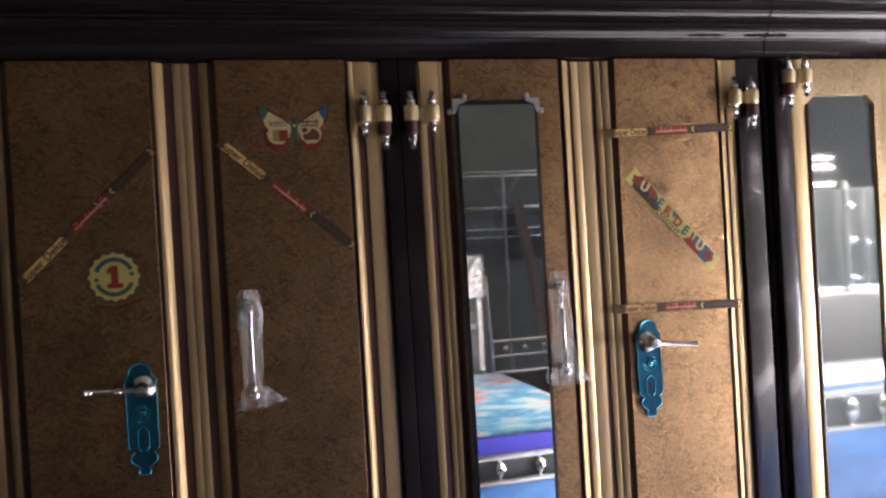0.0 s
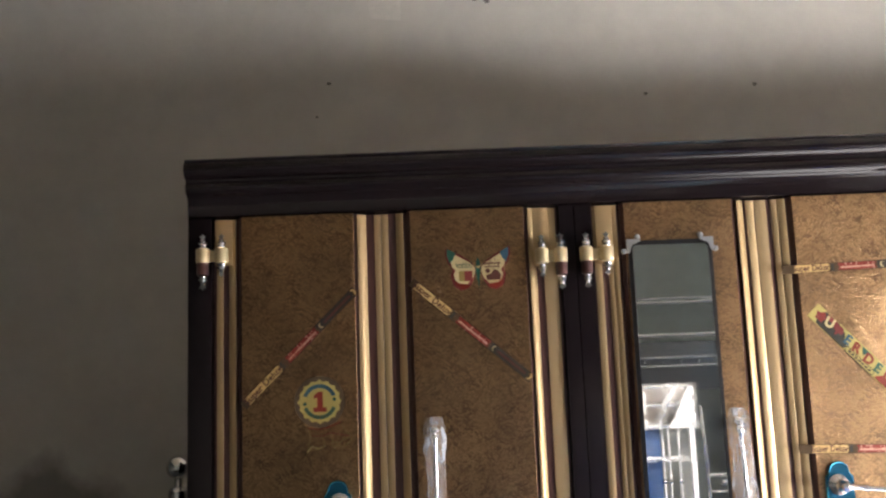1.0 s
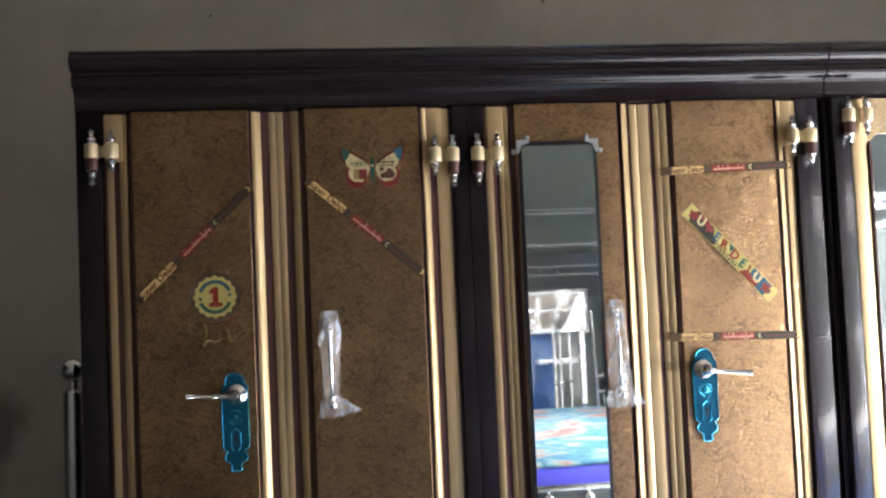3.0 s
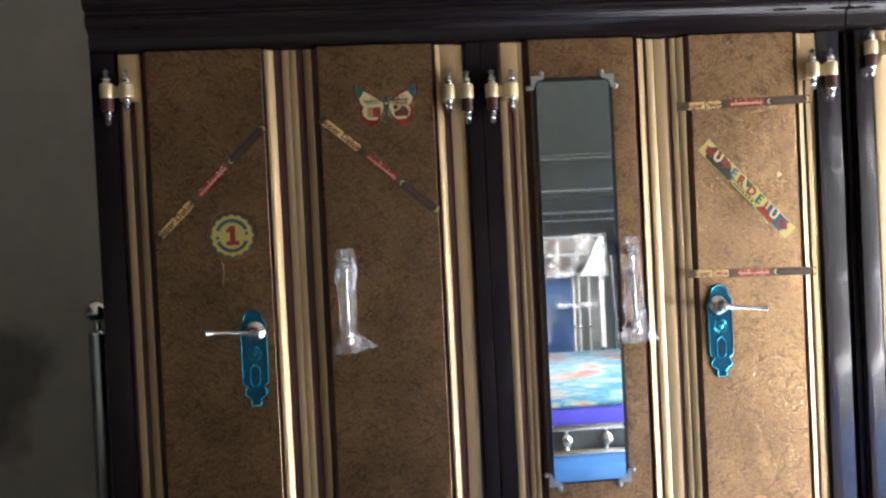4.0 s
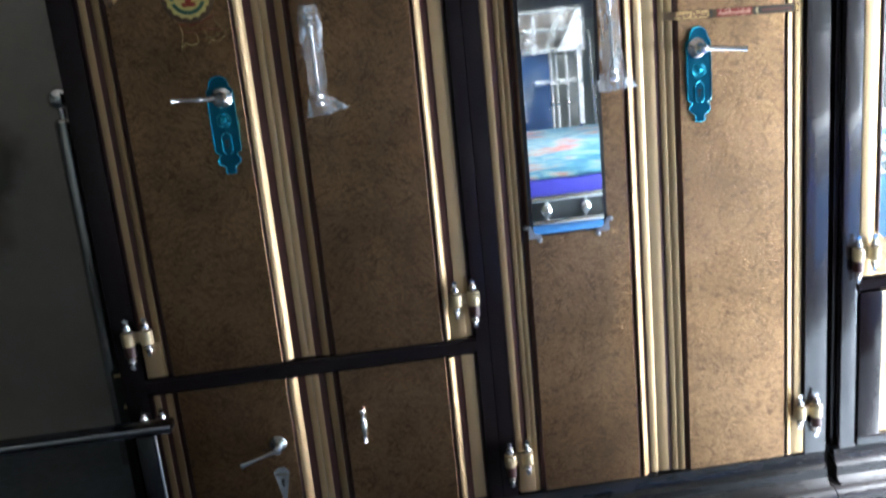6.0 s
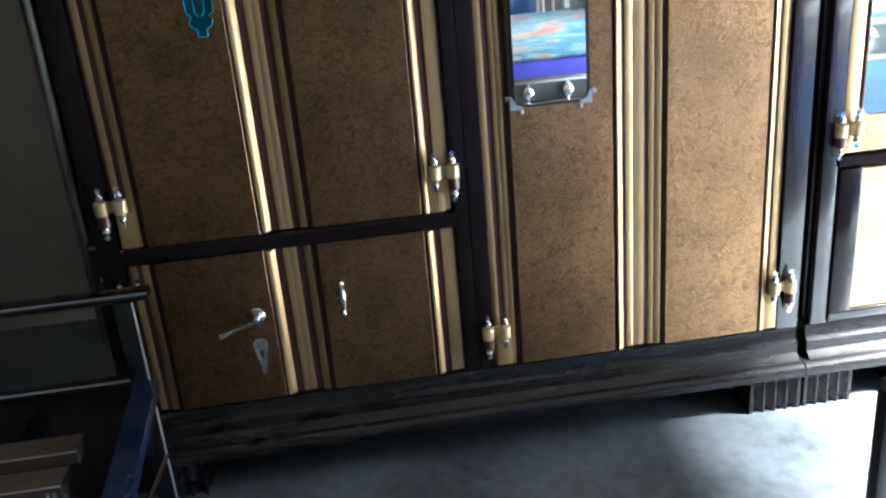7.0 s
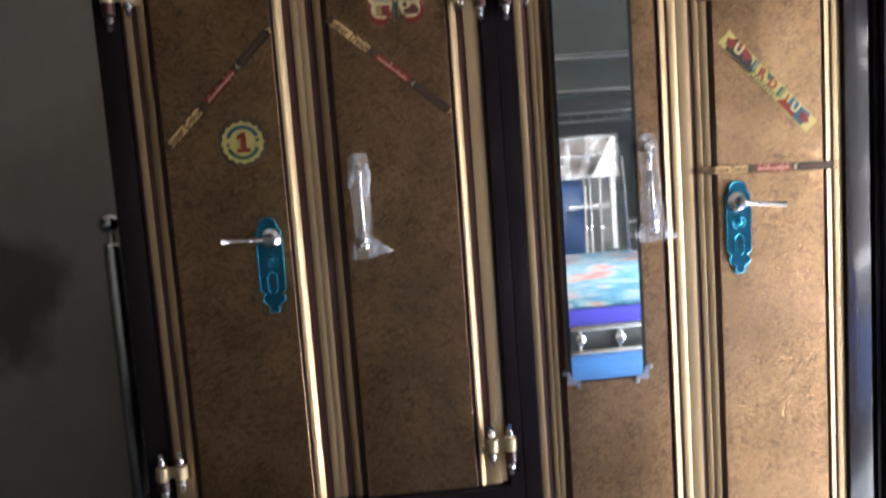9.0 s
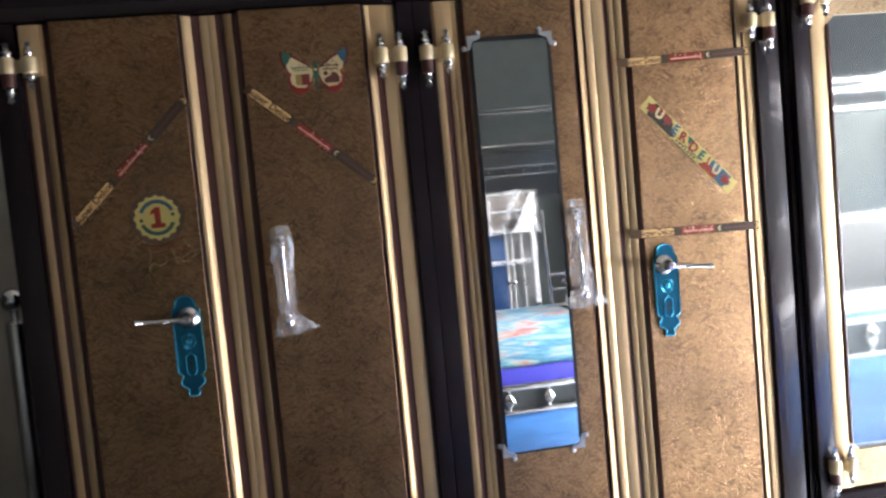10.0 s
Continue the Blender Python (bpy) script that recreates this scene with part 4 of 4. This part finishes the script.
flat(bm, turned([(0.126, h * 0.9), (0.148, h * 0.9), (0.138, h * 0.1)], m), -0.0018, 0.0005, 3)
for sx, k in ((0.022, 9), (0.258, 9)):
    star = []
    for j in range(10):
        r, ang = (0.016 if j % 2 == 0 else 0.0095), math.pi * (0.5 + j / 5)
        star.append((sx + r * math.cos(ang), 0.001 + r * math.sin(ang) * 0.85))
    flat(bm, turned(star, m), -0.0020, 0.0005, k)
LETTERS = (("U", 0.044, 6), ("P", 0.070, 9), ("E", 0.095, 4), ("R", 0.119, 2), ("D", 0.153, 2), ("E", 0.179, 3), ("L", 0.203, 2), ("U", 0.227, 6))
for k, (ch, at, mi) in enumerate(LETTERS):
    lettering(bm, ch, 0.029, m @ Matrix.Translation((at, -0.0024, 0.003)) @ pose(0, 0, 0, 0, -14 + 4 * (k % 3), 0), mi, bold=0.0011)
for ch, at in (("S", 0.024), ("X", 0.257)):
    lettering(bm, ch, 0.024, m @ Matrix.Translation((at, -0.0026, 0.001)) @ pose(0, 0, 0, 0, -10, 0), 2, bold=0.0008)
lozenge = [(0.104, -0.006), (0.176, -0.006), (0.182, -0.012), (0.176, -0.0195), (0.106, -0.0195), (0.100, -0.012)]
flat(bm, turned(lozenge, m), -0.0020, 0.0005, 8)
flat(bm, turned([(x * 0.96 + 0.141 * 0.04, z * 0.70 - 0.0128 * 0.30) for x, z in lozenge], m), -0.0024, 0.0005, 7)
for k in range(7):
    flat(bm, turned(rect(0.110 + k * 0.0092, 0.1165 + k * 0.0092, -0.0150, -0.0105), m), -0.0028, 0.0005, 8)
part("letter_sticker", bm, SM, d4, "slanted cream sticker with big coloured letters", smooth=False)

# ---- the side cabinet with the glass door ----
cabinet = thing("side_cabinet", "black framed side cabinet with a mirrored glass door beside the wardrobe", "cabinet")
SX0, SX1 = 1.690, 2.085
part("carcass", a_box(SX0 + 0.012, SX1 - 0.012, 0.036, DEPTH, 0.10, 1.96), BLACK, cabinet, smooth=False)
swept_bar("cornice", cabinet, CORNICE_LINE, SX0 - 0.004, SX1 + 0.004, CORNICE, "rolled brown black cornice")
swept_bar("base", cabinet, BASE_LINE, SX0 - 0.019, SX1 + 0.004, PLINTH, "black plinth")
swept_bar("base_moulding", cabinet, STEP_LINE, SX0 - 0.002, SX1 + 0.004, PLINTH)
part("side_post", extrude_profile(bmesh.new(), bulged(SX0 + 0.012, SX0 + 0.052, 0.2, 0.002, 0.0012), 0.217, 1.853), LIT_BLACK, cabinet)
part("side_flange", a_box(SX0 - 0.001, SX0 + 0.011, 0.024, 0.2, 0.2175, 1.853, 0.003), BLACK, cabinet)
part("side_post", extrude_profile(bmesh.new(), bulged(SX1 - 0.052, SX1, 0.2, 0.002, 0.0012), 0.217, 1.853), LIT_BLACK, cabinet)
fluted_foot(cabinet, SX0 - 0.016, SX0 + 0.114)
fluted_foot(cabinet, SX1 - 0.140, SX1 - 0.002)
part("cross_bar", extrude_profile(bmesh.new(), [(0.04, 0.628), (0.004, 0.628), (-0.006, 0.634), (-0.006, 0.656), (0.004, 0.662), (0.04, 0.662)], SX0 + 0.05, SX1 - 0.05, "x"), BLACK, cabinet)
gx0, gx1, gz0, gz1 = 1.788, 1.970, 0.752, 1.768
leaf = bmesh.new()
box(leaf, SX0 + 0.054, gx0, 0.004, 0.03, 0.665, 1.851)
box(leaf, gx1, SX1 - 0.054, 0.004, 0.03, 0.665, 1.851)
box(leaf, gx0, gx1, 0.004, 0.03, 0.665, gz0)
box(leaf, gx0, gx1, 0.004, 0.03, gz1, 1.851)
for x, s in ((gx0, 1), (gx1, -1)):
    extrude_profile(leaf, [(x, gz1), (x + s * 0.020, gz1), (x, gz1 - 0.020)], 0.0045, 0.03, "y")
    extrude_profile(leaf, [(x, gz0), (x + s * 0.020, gz0), (x, gz0 + 0.020)], 0.0045, 0.03, "y")
cd = part("door", leaf, MID_LAMINATE, cabinet, "brown laminate door frame with cut corners", smooth=False)
part("gold_rib", extrude_profile(bmesh.new(), rib(SX0 + 0.056, SX0 + 0.094, 0.002, 0.004, 0.002), 0.666, 1.850), GOLD, cd)
part("gold_rib", extrude_profile(bmesh.new(), rib(SX1 - 0.094, SX1 - 0.056, 0.004, 0.002, 0.002), 0.666, 1.850), GOLD, cd)
part("glass", a_box(gx0 - 0.003, gx1 + 0.003, 0.012, 0.018, gz0 - 0.003, gz1 + 0.003), GLASS_MIRROR, cd, "dark mirrored glass", smooth=False)
part("bead", a_box(gx0 - 0.004, gx0 + 0.002, -0.002, 0.012, gz0 + 0.02, gz1 - 0.02, 0.002), GROOVE, cd)
bm = bmesh.new()
box(bm, SX0 + 0.06, SX1 - 0.06, 0.004, 0.03, 0.248, 0.622, 0.003)
cl = part("lower_panel", bm, PALE_LAMINATE, cabinet, "glossy brown laminate lower panel", smooth=False)
part("panel_frame", a_box(SX0 + 0.054, SX0 + 0.112, -0.006, 0.03, 0.246, 0.627, 0.003), BLACK, cabinet)
part("panel_frame", a_box(SX0 + 0.054, SX1 - 0.054, -0.006, 0.03, 0.222, 0.2475, 0.003), LIT_BLACK, cabinet)
hinge(cabinet, 1.731, 1.774, 1.846, 1.850)
hinge(cabinet, 1.731, 1.771, 0.764, 0.668)
# black sheet that stands in for the shade in the gap between the cabinets
bm = bmesh.new()
extrude_profile(bm, [(1.6615, 0.1325), (1.6875, 0.1325), (1.6875, 0.2165), (1.6615, 0.2165)], 0.03, 0.05, "y")
part("gap_shade", bm, RUBBER, cabinet, smooth=False)

# ---- blue steel bench ----
bench = thing("bench", "navy blue steel bench with brown slats and chrome edges", "bench")
B0, B1 = -1.15, 0.168
part("back_rail", a_box(B0, B1, -0.305, -0.262, 0.638, 0.656, 0.004), BLUE_PAINT, bench)
part("back_rail", a_box(B0 + 0.05, 0.100, -0.297, -0.275, 0.460, 0.474, 0.003), BLUE_PAINT, bench)
part("rail_trim", a_box(B0, B1, -0.307, -0.3045, 0.650, 0.6565, 0.001), STEEL, bench, "thin bright edging")
part("rail_trim", a_box(B0 + 0.05, 0.098, -0.300, -0.2965, 0.4685, 0.4725, 0.001), LIT_EDGE, bench, "thin bright edging")
part("back_panel", a_box(B0 + 0.05, 0.098, -0.290, -0.282, 0.20, 0.464, 0.002), BLACK, bench, "black glossy lower back sheet")
for px in (0.098, B0 + 0.02):
    part("post", a_box(px, px + 0.036, -0.302, -0.276, 0.0, 0.638, 0.004), BLUE_PAINT, bench)
    part("post_trim", a_box(px + 0.0362, px + 0.039, -0.304, -0.297, 0.10, 0.636, 0.001), LIT_EDGE, bench, "thin bright edging")
    # arm: a flat bar that curves forward and down
    bm = bmesh.new()
    prev = None
    n = 14
    for k in range(n + 1):
        u = k / n
        y = -0.300 - 0.44 * u
        z = 0.469 - 0.060 * u - 0.05 * max(0, u - 0.7)
        w0, w1 = px + 0.008, px + 0.052 + 0.004 * u
        ring = [bm.verts.new((w0, y, z)), bm.verts.new((w1, y, z)), bm.verts.new((w1 + 0.002, y, z - 0.008)), bm.verts.new((w1, y, z - 0.030)), bm.verts.new((w0, y, z - 0.020))]
        if prev:
            for i in range(5):
                bm.faces.new((prev[i], prev[(i + 1) % 5], ring[(i + 1) % 5], ring[i]))
        else:
            bm.faces.new(ring)
        prev = ring
    bm.faces.new(prev)
    part("arm", bm, ARM_BLUE, bench, "curved glossy blue arm")
    part("arm_trim", tube(bmesh.new(), (px + 0.036, -0.30, 0.290), (px + 0.060, -0.74, 0.385), 0.006), CHROME, bench, "thin chrome brace")
    part("front_leg", a_box(px + 0.012, px + 0.044, -0.75, -0.715, 0.0, 0.38, 0.004), BLUE_PAINT, bench)
for sy in (-0.500, -0.602):
    s = part("slat", a_box(B0 + 0.04, 0.040, sy, sy + 0.060, 0.424, 0.450, 0.002), WALNUT, bench, "dark brown slat with chrome edging")
    part("edging", a_box(B0 + 0.04, 0.042, sy - 0.002, sy - 0.0005, 0.4485, 0.4515, 0.0005), LIT_EDGE, s)
    part("edging", a_box(0.0405, 0.0420, sy, sy + 0.060, 0.424, 0.4515, 0.0005), STEEL, s)
part("seat_rail", a_box(-0.10, -0.07, -0.74, -0.30, 0.395, 0.424, 0.003), BLUE_PAINT, bench)
part("seat_rail", a_box(B0 + 0.10, B0 + 0.13, -0.74, -0.30, 0.395, 0.424, 0.003), BLUE_PAINT, bench)
for x in (0.023, 0.034, 0.053):
    part("chrome_rod", tube(bmesh.new(), (x, -0.615, 0.0), (x, -0.615, 0.445), 0.004), CHROME, bench)

# ---- stool in the daylight ----
stool = thing("stool", "dark steel tube stool with a brown seat", "stool")
part("seat", a_box(1.448, 1.82, -1.03, -0.655, 0.442, 0.468, 0.006), BROWN_SEAT, stool, "brown padded seat")
for x in (1.446, 1.792):
    for y in (-0.683, -1.032):
        part("leg", a_box(x, x + 0.030, y, y + 0.030, 0.0, 0.442, 0.003), DARK_TUBE, stool)
for y in (-0.681, -1.030):
    part("apron", a_box(1.477, 1.791, y, y + 0.026, 0.412, 0.4415, 0.003), DARK_TUBE, stool)
    part("stretcher", a_box(1.477, 1.791, y + 0.004, y + 0.024, 0.11, 0.13, 0.003), DARK_TUBE, stool)

# ---- upright chrome post behind the wardrobe ----
post = thing("upright_bedstead", "upright steel bed frame with a ball topped chrome post", "bed frame")
bm = bmesh.new()
tube(bm, (-0.313, 0.95, 0.0), (-0.308, 0.95, 1.170), 0.030, 20)
lathe(bm, [(0.030, 1.170), (0.026, 1.178), (0.013, 1.182), (0.013, 1.205), (0.018, 1.209)], Matrix.Translation((-0.307, 0.95, 0)), 18)
part("post", bm, STEEL, post, "brushed steel tube post")
part("ball", ball(bmesh.new(), (-0.307, 0.95, 1.242), 0.039, n=20), CHROME, post, "chrome ball finial")
part("rail", tube(bmesh.new(), (-0.313, 0.95, 0.50), (0.9, 0.95, 0.50), 0.016), STEEL, post)
part("post", tube(bmesh.new(), (0.9, 0.95, 0.0), (0.9, 0.95, 1.18), 0.030), STEEL, post)

carton = thing("carton", "dark box with pale tape marks beside the wardrobe", "box")
part("body", a_box(-0.085, -0.012, 0.20, 0.46, 0.0, 0.60, 0.006), CARD, carton)
part("tape", a_box(-0.075, -0.045, 0.193, 0.1985, 0.585, 0.592), P_WHITE, carton)
part("tape", a_box(-0.065, -0.040, 0.193, 0.1985, 0.500, 0.508), P_WHITE, carton)


# ---- furniture behind the camera, seen in the mirrors ----
def rippled(x0, x1, z0, z1, y, depth, nx, nz, seed, edge=None):
    """A thin crumpled sheet hanging in the xz plane; edge(v) gives the share of the width left bare at its left."""
    bm = bmesh.new()
    rows = []
    for j in range(nz + 1):
        v = j / nz
        bare = edge(v) if edge else 0.0
        rows.append([bm.verts.new((x0 + (x1 - x0) * (bare + (1 - bare) * i / nx), y + depth * noise.noise(Vector((i * 0.9, j * 0.8, seed))), z0 + (z1 - z0) * v)) for i in range(nx + 1)])
    for a, b in zip(rows, rows[1:]):
        for i in range(nx):
            bm.faces.new((a[i], a[i + 1], b[i + 1], b[i]))
    bmesh.ops.solidify(bm, geom=list(bm.faces), thickness=0.002)
    return bm


def head_end(bed, x0, x1, h):
    """Tall head of a bed: posts, wood panel, rails, blue board, bars and the wrap that hangs over it."""
    for x in (x0 + 0.02, x1 - 0.025):
        part("post", tube(bmesh.new(), (x, h, 0), (x, h, 1.375), 0.018), STEEL, bed)
    part("head_panel", a_box(x0 + 0.05, x1 - 0.05, h - 0.012, h + 0.012, 1.15, 1.365, 0.006), WALNUT, bed, "brown head panel")
    for z, r in ((1.137, 0.011), (1.265, 0.013), (1.375, 0.010)):
        part("head_rail", tube(bmesh.new(), (x0 + 0.02, h + 0.02, z), (x1 - 0.02, h + 0.02, z), r), CHROME, bed)
    for x in (x0 + 0.30, x0 + 0.74):
        part("ball", ball(bmesh.new(), (x, h + 0.024, 1.265), 0.022, n=12), CHROME, bed, "chrome ball on the rail")
        part("ball", ball(bmesh.new(), (x + 0.01, h + 0.02, 1.200), 0.020, n=12), CHROME, bed, "chrome ball between the rails")
    part("head_board", a_box(x0 + 0.05, x1 - 0.215, h - 0.008, h + 0.008, 0.42, 1.120, 0.004), NAVY_BOARD, bed, "blue painted lower head board")
    for x in (x1 - 0.204, x1 - 0.168, x1 - 0.103):
        part("bar", tube(bmesh.new(), (x, h, 0.40), (x, h, 1.137), 0.0075, 10), BAR_GLINT, bed)
        part("ball", ball(bmesh.new(), (x, h, 0.80), 0.015, n=12), CHROME, bed)
    part("plastic_sheet", rippled(x0, x1 - 0.02, 0.70, 1.13, h + 0.030, 0.03, 10, 8, 9.0), FILM_FAINT, bed, "thin clear plastic over the blue board", smooth=False)
    part("plastic_wrap", rippled(x0 - 0.02, x1 + 0.02, 1.12, 1.395, h + 0.038, 0.030, 14, 9, x0), FILM_THIN, bed, "clear plastic wrap over the head end", smooth=False)
    part("plastic_flap", rippled(x1 - 0.20, x1 - 0.006, 1.125, 1.375, h + 0.062, 0.022, 5, 12, 4.0, edge=lambda v: 0.10 + 0.72 * v ** 0.8), FILM_MILKY, bed, "milky bunched fold of the plastic wrap", smooth=False)
    part("plastic_sleeve", rippled(x1 - 0.040, x1 - 0.008, 0.66, 1.13, h + 0.030, 0.012, 2, 14, 6.0), FILM_MILKY, bed, "milky plastic sleeve on the post", smooth=False)
    part("plastic_fold", rippled(x1 - 0.34, x1 - 0.06, 0.925, 0.955, h + 0.050, 0.020, 8, 2, 2.0), FILM_PALE, bed, "pale fold in the hanging plastic", smooth=False)


def steel_bed(x0, x1, y_foot, y_head, cloth, side_cloth, label, head=True, rails=(0.492, 0.592), top=0.692):
    bed = thing("steel_bed", label, "bed", "beds in the shop")
    f = y_foot
    part("foot_rail", a_box(x0, x1, f - 0.015, f + 0.015, rails[1], rails[1] + 0.024, 0.004), STEEL, bed)
    part("foot_rail", a_box(x0, x1, f - 0.015, f + 0.015, rails[0], rails[0] + 0.020, 0.004), STEEL, bed)
    part("foot_panel", a_box(x0 + 0.03, x1 - 0.03, f - 0.008, f + 0.008, 0.16, rails[0] - 0.002, 0.004), BED_BLUE, bed, "bright blue painted end panel")
    bx = x0 - 0.117
    low, k = rails[0] + 0.019, (rails[1] - rails[0] - 0.018) / 0.082
    ornament = [(0.008, 0.0), (0.008, 0.011), (0.020, 0.019), (0.030, 0.040), (0.020, 0.063), (0.008, 0.071), (0.008, 0.082)]
    while bx < x1 - 0.20:
        bx += 0.170
        bm = lathe(bmesh.new(), [(r * min(k, 1.3), z * k) for r, z in ornament], Matrix.Translation((bx, f, low)), 16)
        part("ball", bm, CHROME, bed, "chrome ball between the rails")
    part("gap_sheet", a_box(x0 + 0.02, x1 - 0.02, f - 0.035, f - 0.025, rails[0] - 0.01, rails[1] + 0.01), material("grey_gap_sheet", (0.085, 0.095, 0.105), 0.3, vary=0.3, scale=5), bed)
    for x in (x0, x1):
        part("post", tube(bmesh.new(), (x, f, 0), (x, f, rails[1] + 0.05), 0.022), STEEL, bed)
        part("side_rail", a_box(x - 0.012, x + 0.012, y_head + 0.02, f - 0.02, 0.26, 0.44, 0.004), BED_BLUE, bed)
    h = y_head
    if head:
        head_end(bed, x0, x1, h)
    back = h + (0.34 if head else 0.06)
    mt = thing("mattress", "sprung mattress with printed pale blue and coral top" if cloth is TICKING else "pale covered mattress on a steel bed", "mattress", "mattresses on the beds")
    part("core", a_box(x0 + 0.03, x1 - 0.03, back, f - 0.05, 0.44, top - 0.006, 0.02), side_cloth, mt, "violet blue mattress sides")
    part("cover", a_box(x0 + 0.025, x1 - 0.025, back + 0.03, f - 0.045, top - 0.016, top, 0.007), cloth, mt, "printed mattress top")
    return bed


steel_bed(0.95, 2.06, -1.66, -3.62, TICKING, VIOLET, "chrome steel bed with a blue end panel and wrapped head end")
steel_bed(2.42, 4.30, -1.58, -2.22, PALE_CLOTH, BED_BLUE, "chrome steel bed with blue panels and a pale mattress", head=False, rails=(0.546, 0.696), top=0.75)

# wrapped board and a tall bedstead standing behind that bed
wrapped = thing("wrapped_board", "pale board wrapped in plastic, coloured dark to dim it, standing on the mattress", "board")
# pale board's colour darkened in place of less light falling on it
part("board", a_box(2.50, 4.25, -2.135, -2.105, 0.750, 1.10, 0.006), material("dimmed_wrapped_board", (0.045, 0.047, 0.046), 0.7, vary=0.25, scale=4, bump=0.2, bump_scale=12), wrapped)
tall = thing("tall_bedstead", "upright dark bedstead with chrome rails and ball posts", "bed frame")
part("board", a_box(2.62, 4.52, -2.575, -2.545, 0.10, 1.66, 0.006), material("dark_green_grey_board", (0.034, 0.042, 0.040), 0.8, spec=0.2, vary=0.25, scale=3), tall)
for z, r in ((1.685, 0.012), (1.785, 0.014), (1.84, 0.010)):
    part("rail", tube(bmesh.new(), (2.60, -2.55, z), (3.90, -2.55, z), r), STEEL, tall)
part("rail", tube(bmesh.new(), (2.60, -2.55, 1.08), (4.54, -2.52, 1.08), 0.012), STEEL, tall)
for x in (2.60, 3.93, 4.54):
    part("post", tube(bmesh.new(), (x, -2.50, 0.0), (x, -2.50, 1.70), 0.016), STEEL, tall)
    for z in (1.56, 1.36, 1.14, 0.92):
        part("ball", ball(bmesh.new(), (x + 0.02, -2.48, z), 0.020, n=12), CHROME, tall)
for x in (4.08, 4.22, 4.36):
    part("bar", tube(bmesh.new(), (x, -2.525, 0.3), (x, -2.525, 1.66), 0.008, 10), STEEL, tall)
    part("ball", ball(bmesh.new(), (x, -2.505, 1.34), 0.018, n=12), CHROME, tall)

frame_stack = thing("bedstead", "upright chrome bed frame leaning on the far wall", "bed frame")
for z, r in ((1.50, 0.012), (1.57, 0.012), (1.755, 0.020), (2.03, 0.014), (2.065, 0.010)):
    part("rail", tube(bmesh.new(), (1.3, -5.45, z), (3.5, -5.45, z), r), STEEL, frame_stack)
for x in (1.3, 3.5):
    part("post", tube(bmesh.new(), (x, -5.45, 0), (x, -5.45, 2.08), 0.022), STEEL, frame_stack)
part("board", a_box(1.32, 3.48, -5.50, -5.475, 1.30, 1.70, 0.004), DARK_TUBE, frame_stack, "dark board between the rails")
for k in range(14):
    part("stud", ball(bmesh.new(), (1.45 + k * 0.15, -5.462, 1.535), 0.014, n=10), CHROME, frame_stack)
part("post", tube(bmesh.new(), (2.84, -5.40, 0.0), (2.842, -5.40, 2.05), 0.014), STEEL, frame_stack)
for x0, x1, z0, z1 in ((2.770, 2.838, 1.93, 1.815), (2.995, 2.846, 2.03, 1.815)):
    part("brace", tube(bmesh.new(), (x0, -5.40, z0), (x1, -5.40, z1), 0.006, 8), STEEL, frame_stack, "thin slanting brace")

# plank and bed end that stand in the far corner
plank = thing("plank", "pale bare wooden plank leaning against the bed frames", "plank")
bm = a_box(-0.045, 0.045, -0.012, 0.012, 0.0, 1.86, 0.003)
bm.transform(look((3.10, -4.98, 0.0), (2.965, -5.38, 1.80)) @ pose(0, 0, 0, 180, 0, 0))
part("board", bm, material("bare_pine", (0.20, 0.135, 0.10), 0.6, vary=0.2, scale=10, stretch=(3, 3, 0.3)), plank)
loose_end = thing("bed_end", "low chrome bed end standing behind the mattress", "bed frame")
for z, r in ((0.77, 0.014), (0.665, 0.010), (0.55, 0.014)):
    part("rail", tube(bmesh.new(), (2.26, -4.10, z), (3.05, -4.10, z), r), STEEL, loose_end)
for x in (2.27, 3.04):
    part("post", tube(bmesh.new(), (x + 0.02, -4.10, 0.0), (x - 0.03, -4.10, 1.23 if x < 2.5 else 0.80), 0.013), STEEL, loose_end)
for k in range(5):
    part("ball", ball(bmesh.new(), (2.36 + 0.14 * k, -4.09, 0.718), 0.022, n=12), CHROME, loose_end)
part("panel", a_box(2.30, 3.02, -4.112, -4.100, 0.08, 0.54, 0.003), BLACK, loose_end, "dark painted lower panel")
